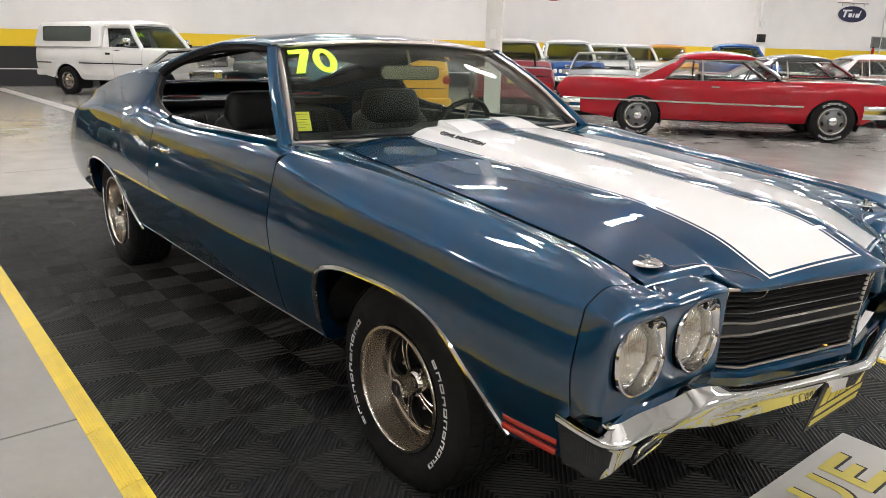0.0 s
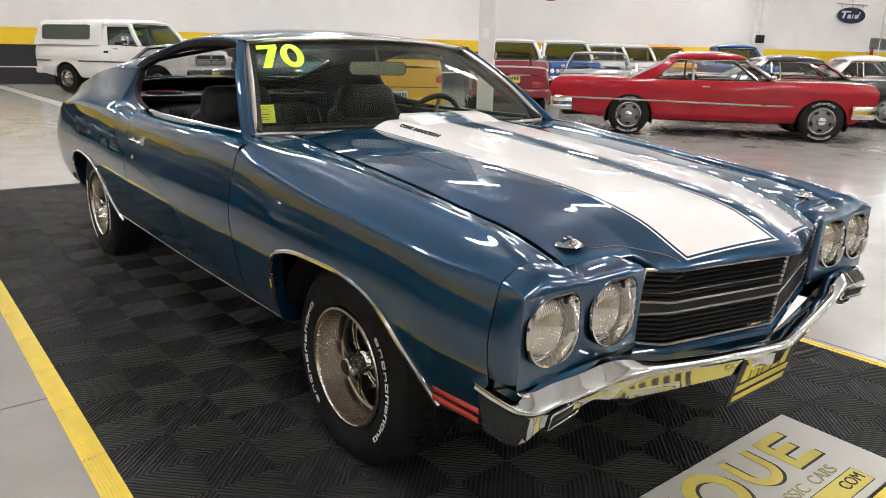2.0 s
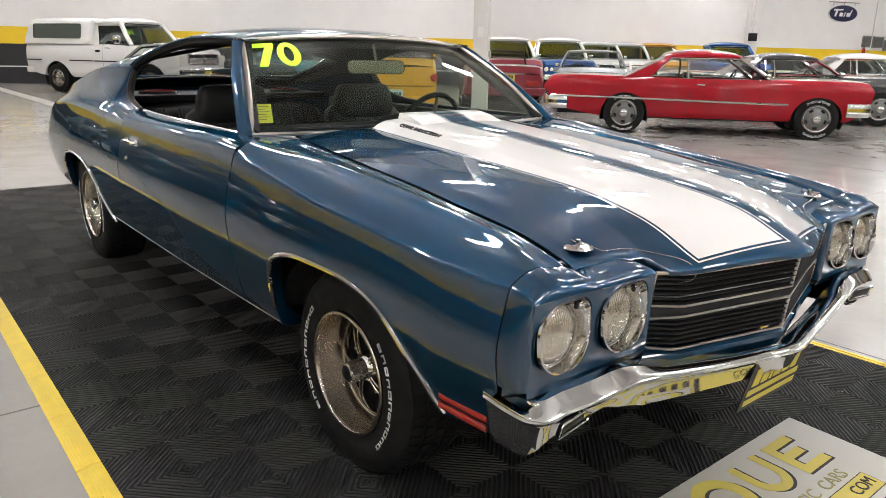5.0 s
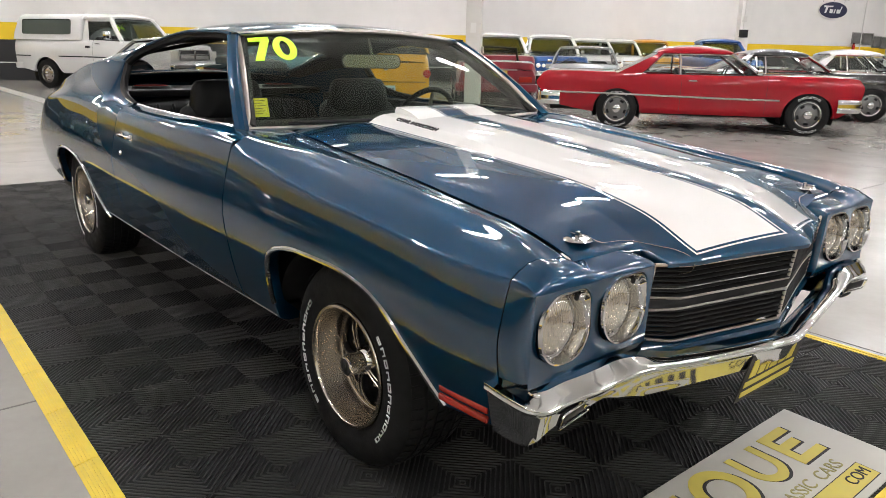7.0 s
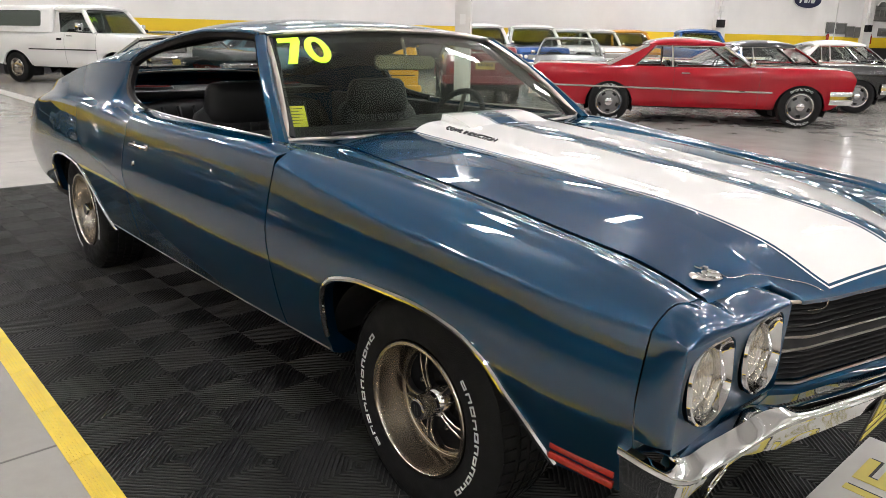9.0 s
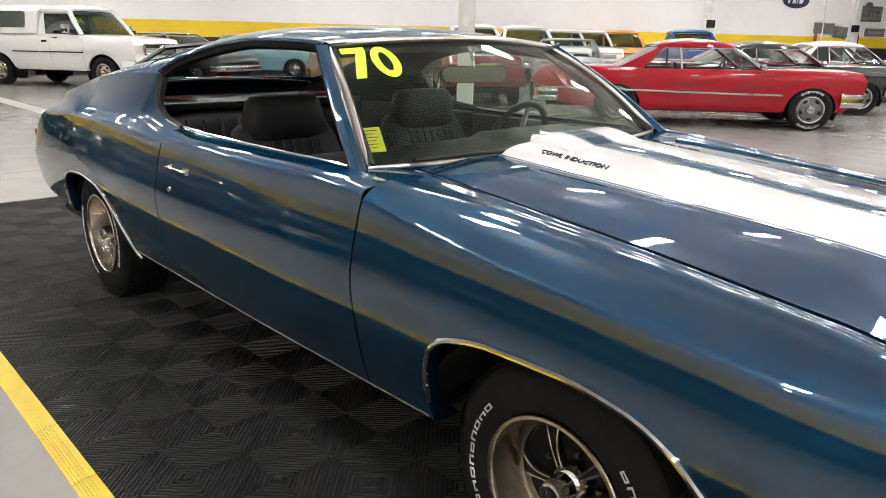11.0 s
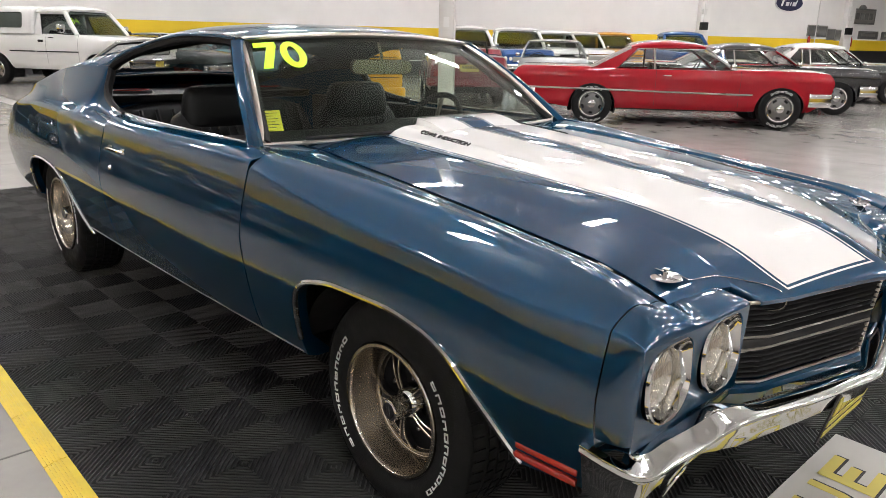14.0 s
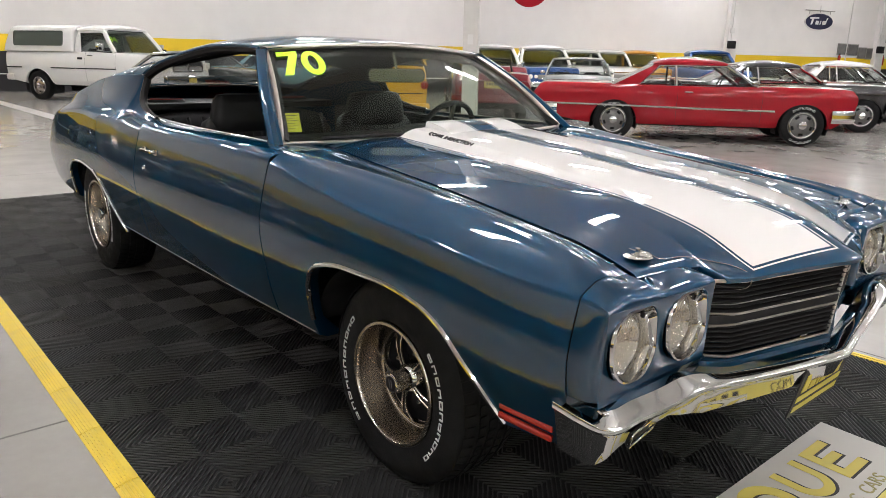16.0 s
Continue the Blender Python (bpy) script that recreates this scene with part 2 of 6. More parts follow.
def curve3(pts, n):
    """n points evenly along a smooth curve through pts."""
    pts = np.array(pts, float)
    s = np.r_[0, np.cumsum(np.linalg.norm(np.diff(pts, axis=0), axis=1))]
    fs = [catmull(s, pts[:, k]) for k in range(pts.shape[1])]
    u = np.linspace(0, s[-1], n)
    return np.stack([f(u) for f in fs], axis=1)


def catmull(xs, ys):
    xs, ys = np.array(xs, float), np.array(ys, float)
    m = np.gradient(ys, xs) if len(xs) > 2 else np.full(2, (ys[1] - ys[0]) / (xs[1] - xs[0]))
    h = np.diff(xs)

    def f(x):
        k = np.clip(np.searchsorted(xs, x, side="right") - 1, 0, len(xs) - 2)
        t = (x - xs[k]) / h[k]
        return (ys[k] * (1 + 2 * t) * (1 - t) ** 2 + m[k] * h[k] * t * (1 - t) ** 2
                + ys[k + 1] * t * t * (3 - 2 * t) + m[k + 1] * h[k] * t * t * (t - 1))
    return f


def G(P, close_u=False, close_v=False, flip=False):
    """Vertices and quads of a grid of points P[u][v]."""
    P = np.array(P, float)
    nu, nv = P.shape[:2]
    F = []
    for a in range(nu - (not close_u)):
        for c in range(nv - (not close_v)):
            q = (a * nv + c, ((a + 1) % nu) * nv + c, ((a + 1) % nu) * nv + (c + 1) % nv, a * nv + (c + 1) % nv)
            F.append(q[::-1] if flip else q)
    return [tuple(p) for p in P.reshape(-1, 3)], F


def join(*vfs):
    V, F = [], []
    for v, f in vfs:
        k = len(V)
        V += list(v)
        F += [tuple(i + k for i in q) for q in f]
    return V, F


def mir(vf):
    return [(x, -y, z) for x, y, z in vf[0]], [tuple(q[::-1]) for q in vf[1]]


def move(vf, dx=0, dy=0, dz=0):
    return [(x + dx, y + dy, z + dz) for x, y, z in vf[0]], vf[1]


def xform(vf, m):
    return [tuple(m @ Vector(v)) for v in vf[0]], vf[1]


def box(x0, x1, y0, y1, z0, z1, bevel=0.0, seg=2):
    if not bevel:
        V = [(x, y, z) for x in (x0, x1) for y in (y0, y1) for z in (z0, z1)]
        return V, [(0, 1, 3, 2), (4, 6, 7, 5), (0, 4, 5, 1), (2, 3, 7, 6), (0, 2, 6, 4), (1, 5, 7, 3)]
    bm = bmesh.new()
    bmesh.ops.create_cube(bm, size=1)
    for v in bm.verts:
        v.co = ((x0 + x1) / 2 + v.co.x * (x1 - x0), (y0 + y1) / 2 + v.co.y * (y1 - y0), (z0 + z1) / 2 + v.co.z * (z1 - z0))
    bmesh.ops.bevel(bm, geom=bm.edges[:], offset=bevel, segments=seg, profile=0.6, affect="EDGES")
    bm.verts.index_update()
    out = [tuple(v.co) for v in bm.verts], [tuple(v.index for v in f.verts) for f in bm.faces]
    bm.free()
    return out


def lathe(profile, n=48, axis="y"):
    """Profile of (along, radius) turned round an axis."""
    P = []
    for k in range(n):
        a = 2 * math.pi * k / n
        c, s = math.cos(a), math.sin(a)
        P.append([(r * c, d, r * s) if axis == "y" else ((d, r * c, r * s) if axis == "x" else (r * c, r * s, d)) for d, r in profile])
    return G(P, close_u=True)


def tube(pts, r, n=8, caps=True):
    pts = [Vector(p) for p in pts]
    rings = []
    up = Vector((0.13, 0.21, 0.97))
    for k, p in enumerate(pts):
        t = (pts[min(k + 1, len(pts) - 1)] - pts[max(k - 1, 0)]).normalized()
        a = t.cross(up)
        if a.length < 0.1:
            a = t.cross(Vector((1, 0, 0)))
        a.normalize()
        b = a.cross(t)
        rr = r[k] if isinstance(r, (list, tuple, np.ndarray)) else r
        rings.append([tuple(p + rr * (math.cos(2 * math.pi * j / n) * a + math.sin(2 * math.pi * j / n) * b)) for j in range(n)])
    V, F = G(rings, close_v=True)
    if caps:
        F.append(tuple(range(n))[::-1])
        F.append(tuple(range((len(pts) - 1) * n, len(pts) * n)))
    return V, F


def sweep(path, section, closed_section=False, flip=False):
    """A section of (out, up) carried along a plan path of (x, y, z): out is the right-hand side of the way."""
    path = np.array(path, float)
    d = np.gradient(path[:, :2], axis=0)
    d /= np.linalg.norm(d, axis=1)[:, None]
    P = [[(p[0] + o * t[1], p[1] - o * t[0], p[2] + u) for o, u in section] for p, t in zip(path, d)]
    return G(P, close_v=closed_section, flip=flip)


def prism(outline, h, bevel=0.0):
    """A flat outline of (x, y) raised by h along z."""
    n = len(outline)
    V = [(x, y, 0) for x, y in outline] + [(x, y, h) for x, y in outline]
    F = [tuple(range(n))[::-1], tuple(range(n, 2 * n))] + [(k, (k + 1) % n, n + (k + 1) % n, n + k) for k in range(n)]
    return V, F


def fix(me):
    bm = bmesh.new()
    bm.from_mesh(me)
    bmesh.ops.remove_doubles(bm, verts=bm.verts[:], dist=0.0004)
    bmesh.ops.recalc_face_normals(bm, faces=bm.faces[:])
    bm.to_mesh(me)
    bm.free()


def mesh(name, vf, material, smooth=35.0, weld=True):
    me = bpy.data.meshes.new(name)
    me.from_pydata(vf[0], [], vf[1])
    if weld:
        fix(me)
    me.materials.append(material)
    if smooth:
        me.shade_smooth()
        me.set_sharp_from_angle(angle=radians(smooth))
        uses = collections.Counter(k for p in me.polygons for k in p.edge_keys)
        for e in me.edges:
            if uses[tuple(sorted(e.vertices))] < 2:
                e.use_edge_sharp = True
    return me


def part(name, vf, material, parent, label="", smooth=35.0, thick=0.0, weld=True):
    ob = new(name, mesh(name, vf, material, smooth, weld))
    ob.parent = parent
    if label:
        ob["label"] = label
    if thick:
        s = ob.modifiers.new("thickness", "SOLIDIFY")
        s.thickness, s.offset = thick, 0
    return ob


def thing(name, label, category, group="", kind="", m=None):
    ob = new(name)
    tagged(ob, label, category, group, kind)
    if m is not None:
        ob.matrix_world = m
    return ob


def solid(name, vf, material, label="", category="", group="", kind="", smooth=35.0, weld=True):
    return tagged(new(name, mesh(name, vf, material, smooth, weld)), label, category, group, kind)


def text_mesh(body, size, depth):
    cu = bpy.data.curves.new("lettering", "FONT")
    cu.body, cu.size, cu.extrude, cu.align_x, cu.align_y = body, size, depth, "CENTER", "CENTER"
    ob = bpy.data.objects.new("lettering", cu)
    scene.collection.objects.link(ob)
    me = bpy.data.meshes.new_from_object(ob.evaluated_get(bpy.context.evaluated_depsgraph_get()))
    bpy.data.objects.remove(ob)
    return [tuple(v.co) for v in me.vertices], [tuple(p.vertices) for p in me.polygons]


# ---- the room ----
WALL_FOOT = Vector((-27.6, 2.2, 0))
WALL_TURN = math.degrees(math.atan2(35.2, 11.6))  # heading of the long wall
room = pose(*WALL_FOOT, 0, 0, WALL_TURN)  # its x runs along the wall, its -y into the hall


def slab(name, x0, x1, y0, y1, z0, z1, material, kind="structure", label="", category="wall"):
    return solid(name, xform(box(x0, x1, y0, y1, z0, z1), room), material, label, category, "", kind, smooth=0)


U0, U1, DEEP, HIGH = -4.6, 62.0, 48.0, 7.0
slab("floor", U0, U1, -DEEP, 0, -0.2, 0, M_floor, label="polished grey concrete showroom floor with faint stains", category="floor")
joists = [box(U0, U1, -DEEP, 0, HIGH, HIGH + 0.2)] + [box(u, u + 0.09, -DEEP + 0.01, -0.01, HIGH - 0.30, HIGH + 0.01) for u in np.arange(U0 + 1.0, U1, 1.9)]
solid("ceiling", xform(join(*joists), room), M_ceiling, "pale painted showroom ceiling with joists above hanging lamps", "ceiling", "", "structure", smooth=0, weld=False)


def banded_wall(name, x0, x1, y0, y1, black=True):
    w = slab(name, x0, x1, y0, y1, 0, HIGH, M_wall, label="white painted wall with yellow and black bands", category="wall")
    e = 0.004
    for nm, z0, z1, mm in (("yellow_band", 1.34, 1.91, M_wall_yellow), ("black_band", 0.60, 1.34, M_wall_black),
                           ("white_line", 0.565, 0.60, M_wall), ("black_band", 0.0, 0.565, M_wall_black)):
        part(nm, xform(box(x0 - e, x1 + e, y0 - e, y1 + e, z0, z1), room), mm, w, smooth=0)
    return w


banded_wall("wall_north", U0, U1, 0, 0.3)
banded_wall("wall_south", U0, U1, -DEEP - 0.3, -DEEP)
banded_wall("wall_west", U0 - 0.3, U0, -DEEP, 0)
banded_wall("wall_east", U1, U1 + 0.3, -DEEP, 0)


# ---- ceiling lamps ----
def ceiling_lamp():
    t = thing("ceiling_lamp", "white hanging ceiling lamp with a bright diffuser", "ceiling lamp", "ceiling lamps")
    part("housing", box(-0.62, 0.62, -0.17, 0.17, 0.02, 0.09, 0.012), M_steel, t)
    for s in (-1, 1):
        part("diffuser", box(min(s * 0.06, s * 0.60), max(s * 0.06, s * 0.60), -0.15, 0.15, -0.005, 0.018), M_lamp, t)
    # added glowing panel, brightens the ceiling that the hood mirrors
    part("ceiling_fill", box(-0.58, 0.58, -0.10, 0.10, 0.091, 0.10), M_ceiling_fill, t, "added upward glow brightening the ceiling")
    for s in (-0.5, 0.5):
        part("hanger", tube([(s, 0, 0.085), (s, 0, 0.9)], 0.006, 6), M_steel, t)
    return t


lamp0 = ceiling_lamp()
LAMP_Z = 6.1
first = True
for a in range(11):
    for b in range(14):
        m = Matrix.Translation((-25 + 4.2 * a, -21 + 4.6 * b, LAMP_Z)) @ pose(0, 0, 0, 0, 0, 90)
        inv = room.inverted() @ m.translation
        if not (U0 + 1 < inv.x < U1 - 1 and -DEEP + 1 < inv.y < -1):
            continue
        if m.translation.y < -5.0 and -14 < m.translation.x < -1:
            continue  # no lamps over the aisle beside the coupe
        if abs(m.translation.x - 0.2) < 0.1 and 1 < m.translation.y < 3:
            continue
        if first:
            lamp0.matrix_basis = m
            first = False
        else:
            copy_thing(lamp0, m)

# ---- joints and a pale stripe in the floor ----
for k in range(-5, 5):
    solid("floor_joint", box(-1.0 + 6 * k - 0.004, -1.0 + 6 * k + 0.004, -22, 22, 0.0, 0.0015), M_joint, "thin dark joint in the concrete floor", "floor joint", "floor joints", "structure", smooth=0)
for k in range(-3, 4):
    solid("floor_joint", box(-26, 22, -4.6 + 6 * k - 0.004, -4.6 + 6 * k + 0.004, 0.0, 0.0012), M_joint, "thin dark joint in the concrete floor", "floor joint", "floor joints", "structure", smooth=0)
solid("floor_line", box(-26, -8.5, 1.42, 1.72, 0.0, 0.002), M_pale_stripe, "pale stripe along the concrete floor", "floor line", "", "structure", smooth=0)

# ---- column ----
col = thing("column", "square white painted steel column with a small notice", "column")
part("shaft", box(-0.135, 0.135, -0.135, 0.135, 0.0, HIGH - 0.31, 0.012), M_steel, col)
part("base_plate", box(-0.2, 0.2, -0.2, 0.2, 0.0, 0.02, 0.004), M_steel, col)
part("notice", box(-0.05, 0.05, -0.140, -0.136, 1.55, 1.72), M_white_paint, col, "small white notice")
part("switch", box(0.1365, 0.175, -0.05, 0.05, 1.2, 1.32, 0.008), M_argent, col, "grey wall switch box")
col.matrix_world = pose(-8.2, 7.0, 0, 0, 0, 40)

# ---- the mat ----
TILE = 0.39
MX, MY = -0.47, -1.44  # one tile corner


def mat_tile():
    h = TILE / 2
    vfs = [box(-h + 0.001, h - 0.001, -h + 0.001, h - 0.001, 0.0005, 0.0105)]
    q = TILE / 2
    n = 19
    for qx in (0, 1):
        for qy in (0, 1):
            # ribs run across the way from the tile's middle to its corner
            sx, sy = (1 if qx else -1), (1 if qy else -1)
            for k in range(n):
                c = (k + 0.5) * 2 * q / n
                w = q / n * 0.40
                a0, a1 = max(0, c - q), min(q, c)
                p = [(a0, c - a0), (a1, c - a1)]
                V = []
                for (x, y) in p:
                    for off, z in ((-w, 0.0100), (-w * 0.85, 0.0140), (w * 0.85, 0.0140), (w, 0.0100)):
                        xx, yy = min(max(x + off * 0.5, 0.0), q), min(max(y + off * 0.5, 0.0), q)
                        V.append((sx * xx, sy * yy, z))
                F = [(0, 1, 5, 4), (1, 2, 6, 5), (2, 3, 7, 6), (0, 3, 2, 1), (4, 5, 6, 7)]
                vfs.append((V, F))
    return join(*vfs)


def edge_piece():
    vfs = []
    prof = [(0, 0.001), (0, 0.0135), (0.02, 0.0135), (0.07, 0.003), (0.07, 0.001)]
    V = [(x, y, z) for x in (-TILE / 2 + 0.0015, TILE / 2 - 0.0015) for y, z in prof]
    n = len(prof)
    F = [(k, (k + 1) % n, n + (k + 1) % n, n + k) for k in range(n)] + [tuple(range(n))[::-1], tuple(range(n, 2 * n))]
    vfs.append((V, F))
    for k in range(5):
        y = 0.018 + k * 0.0095
        z = 0.0135 - max(0, y - 0.02) * 0.21
        vfs.append(box(-TILE / 2 + 0.0015, TILE / 2 - 0.0015, y, y + 0.004, z - 0.003, z + 0.0014))
    return join(*vfs)


# ---- the blue coupe ----
car = thing("vintage_coupe", "blue metallic two-door coupe with white hood stripes on black mat", "car")

# plan and height curves along the car; x runs forward from the front axle
W = S([0.74, 0.6, 0.4, 0.0, -0.6, -1.2, -1.9, -2.8, -3.4, -3.8, -4.03], [0.866, 0.896, 0.919, 0.930, 0.942, 0.948, 0.945, 0.936, 0.912, 0.872, 0.82])
ZSH = S([0.74, 0.3, -0.3, -0.62, -1.3, -1.9, -2.4, -2.9, -3.4, -3.8, -4.03], [0.770, 0.822, 0.868, 0.888, 0.888, 0.895, 0.915, 0.92, 0.89, 0.82, 0.70])
ZB = S([0.74, 0.3, -0.3, -2.4, -3.2, -4.03], [0.41, 0.385, 0.362, 0.362, 0.395, 0.45])
PROF = S([0, 0.1, 0.28, 0.446, 0.562, 0.628, 0.678, 0.705, 0.74, 0.80, 0.86, 0.93, 1.0], [0.88, 0.921, 0.961, 0.983, 0.995, 0.999, 1.0, 0.9988, 0.9955, 0.9883, 0.9797, 0.9682, 0.9556])
ARCH_F = S([-0.365, -0.355, -0.335, -0.265, -0.117, 0.047, 0.206, 0.298, 0.348, 0.41, 0.47], [0.42, 0.50, 0.572, 0.629, 0.655, 0.656, 0.634, 0.590, 0.537, 0.472, 0.395])
ARCH_R = S([-3.20, -3.19, -3.14, -3.0, -2.82, -2.62, -2.5, -2.42, -2.36, -2.32], [0.40, 0.50, 0.575, 0.635, 0.65, 0.63, 0.575, 0.50, 0.41, 0.33])


def side_y(x, z):
    t = (z - 0.28) / (ZSH(x) - 0.28)
    return W(x) * PROF(t)


def arch_low(x, lo):
    if -0.365 <= x <= 0.47:
        return max(lo, ARCH_F(x))
    if -3.20 <= x <= -2.32:
        return max(lo, ARCH_R(x))
    return lo


def stations(x0, x1, step=0.04):
    xs = set(np.round(np.linspace(x0, x1, max(3, int(abs(x1 - x0) / step) + 1)), 5))
    if x0 < -2.2 < x1:
        xs |= set(np.round(np.linspace(-2.251, -2.15, 24), 5))
    for a, b in ((-0.365, 0.47), (-3.20, -2.32)):
        for k in range(41):
            x = a + (b - a) * (0.5 - 0.5 * math.cos(math.pi * k / 40))
            if min(x0, x1) < x < max(x0, x1):
                xs.add(round(x, 5))
        for e in (a - 0.0008, b + 0.0008):
            if min(x0, x1) < e < max(x0, x1):
                xs.add(round(e, 5))
    return sorted(xs)


def side_grid(x0, x1, top, nz=26, nt=12, sh=None):
    """A side panel between two stations: lower side by height, then a smooth top from the shoulder to top(x)'s points."""
    P = []
    for x in stations(x0, x1):
        lo = arch_low(x, ZB(x))
        zs = np.linspace(0, 1, nz) ** 0.9 * ((sh or ZSH)(x) - lo) + lo
        row = [(x, side_y(x, z), z) for z in zs]
        # rolled under edge
        if lo <= ZB(x) + 1e-6:
            row = [(x, row[0][1] - 0.09, row[0][2] - 0.012), (x, row[0][1] - 0.03, row[0][2] - 0.012)] + row
        else:
            row = [(x, row[0][1] - 0.035, row[0][2] + 0.004), (x, row[0][1] - 0.012, row[0][2] - 0.001)] + row
        a = np.array(row[-1])
        pts = [row[-2], a] + [np.array(p) for p in top(x)]
        s = curve3(pts, 90)
        d = np.linalg.norm(s - a, axis=1)
        s = s[int(d.argmin()):]
        s = curve3(s, nt + 1)
        s[0] = a
        row = row + [tuple(p) for p in s[1:]]
        P.append(row)
    return G(P)


# front fenders
SEAM_Y = S([0.74, 0.5, 0.1, -0.4, -0.7, -0.9], [0.672, 0.666, 0.660, 0.645, 0.610, 0.575])
SEAM_Z = S([0.74, 0.67, 0.62, 0.56, 0.47, 0.41, 0.26, 0.1, -0.02, -0.19, -0.4, -0.63, -0.9], [0.742, 0.766, 0.781, 0.797, 0.815, 0.822, 0.839, 0.858, 0.870, 0.885, 0.902, 0.916, 0.920])


FSH = lambda x: ZSH(x) - S([-0.62, -0.35, 0.0, 0.4, 0.735], [0.0, 0.022, 0.04, 0.04, 0.02])(x)
CREST_Y = S([-0.62, -0.45, -0.25, 0.0, 0.3, 0.5, 0.66, 0.735], [0.845, 0.805, 0.770, 0.752, 0.746, 0.756, 0.795, 0.82])
CREST_Z = S([-0.645, -0.5, -0.3, -0.1, 0.1, 0.3, 0.5, 0.58, 0.645, 0.735], [0.928, 0.915, 0.899, 0.880, 0.862, 0.842, 0.820, 0.806, 0.788, 0.75])


def fender_top(x):
    """From the shoulder up a gently rounded flank to a crisp crest, then a narrow ledge to the hood seam."""
    y, z, zs = SEAM_Y(x), SEAM_Z(x), FSH(x)
    w, c, h = side_y(x, zs), CREST_Y(x), CREST_Z(x)
    a, b = w - c, h - zs
    return [(x, c + a * 0.84, zs + b * 0.26), (x, c + a * 0.60, zs + b * 0.55), (x, c + a * 0.32, zs + b * 0.80), (x, c + 0.012, h - b * 0.07), (x, c, h), (x, c - 0.012, h + 0.002), (x, (c + y) / 2, (z + h) / 2 + 0.002), (x, y + 0.010, z + 0.001), (x, y + 0.004, z - 0.004), (x, y + 0.004, z - 0.03)]


GAP = 0.0035
fend = side_grid(-0.62 + GAP, 0.655, fender_top, nt=34, sh=FSH)
for f in (fend, mir(fend)):
    part("front_fender", f, M_blue, car, thick=0.003)


# doors
def belt_top(x):
    w = side_y(x, ZSH(x))
    zt = BELT_Z(x)
    return [(x, w - 0.010, ZSH(x) + 0.022), (x, w - 0.040, zt - 0.007), (x, w - 0.070, zt), (x, w - 0.104, zt + 0.001), (x, w - 0.111, zt - 0.02)]


BELT_Z = S([-0.6, -0.9, -1.3, -1.7, -1.9], [0.924, 0.936, 0.935, 0.937, 0.945])
door_vf = side_grid(-1.875 + GAP, -0.62 - GAP, belt_top)
doors = []
for f in (door_vf, mir(door_vf)):
    doors.append(part("door", f, M_blue, car, thick=0.003))

# quarter panels with the sail, and the roof
WIN_LOW = S([-1.875, -2.0, -2.1, -2.18, -2.22, -2.24, -2.25], [0.945, 0.957, 0.975, 1.002, 1.04, 1.095, 1.135])
WIN_LOW_Y = S([-1.875, -2.0, -2.1, -2.18, -2.22, -2.24, -2.25], [0.825, 0.815, 0.805, 0.79, 0.775, 0.75, 0.735])
SPLIT_Z = S([-2.25, -2.5, -2.8, -3.2, -3.5, -4.03], [1.135, 1.130, 1.100, 1.030, 0.975, 0.77])
SPLIT_Y = S([-2.25, -2.5, -2.8, -3.2, -3.5, -4.03], [0.735, 0.765, 0.785, 0.785, 0.765, 0.66])


def quarter_top(x):
    w, zs = side_y(x, ZSH(x)), ZSH(x)
    if x > -2.25:
        y1, z1 = WIN_LOW_Y(x), WIN_LOW(x)
    else:
        y1, z1 = SPLIT_Y(x), SPLIT_Z(x)
    f = min(1, max(0, (x + 1.875) / (-0.25)))
    ya = w - 0.035
    return [(x, ya, zs + 0.022 + 0.01 * f), (x, ya * 0.45 + y1 * 0.55, zs * 0.5 + z1 * 0.5 + 0.006), (x, y1, z1)]


quarter = side_grid(-4.03, -1.875 - GAP, quarter_top)
ROOF_EDGE_Z = S([-1.2, -1.35, -1.6, -1.8, -1.97, -2.1, -2.2, -2.25], [1.262, 1.272, 1.274, 1.258, 1.232, 1.202, 1.165, 1.135])
ROOF_EDGE_Y = S([-1.2, -1.6, -1.95, -2.1, -2.25], [0.615, 0.628, 0.655, 0.685, 0.735])
ROOF_TOP = S([-1.2, -1.3, -1.6, -1.95, -2.3, -2.6, -3.0, -3.35, -3.6, -4.03], [1.285, 1.312, 1.338, 1.335, 1.295, 1.225, 1.12, 1.035, 0.985, 0.80])
GLASS_TOP, GLASS_END = -2.38, -3.22
rp = []
xs = sorted(set(np.round(np.r_[np.linspace(-1.2, -2.36, 30), np.linspace(-2.38, -3.22, 26), np.linspace(-3.26, -4.03, 20), [-2.25, -2.245, -2.23, -2.21]], 5)))
for x in xs:
    if x >= -2.25:
        y0, z0 = ROOF_EDGE_Y(x), ROOF_EDGE_Z(x)
    else:
        y0, z0 = SPLIT_Y(x), SPLIT_Z(x)
    zt = ROOF_TOP(x)
    inner = 0.0
    if GLASS_END < x < GLASS_TOP:
        inner = 0.615 + 0.04 * (GLASS_TOP - x) / 0.9
    row = []
    for k in range(17):
        f = k / 16
        y = y0 + (inner - y0) * f
        r = y / y0
        row.append((x, y, z0 + (zt - z0) * (1 - r ** 2.6) ** 0.75))
    rp.append(row)
roof_vf = G(rp)
shell = join(quarter, roof_vf, mir(quarter), mir(roof_vf))
shell_ob = part("rear_body_and_roof", shell, M_blue, car, "blue roof, sail panels and rear quarters in one piece", thick=0.003)
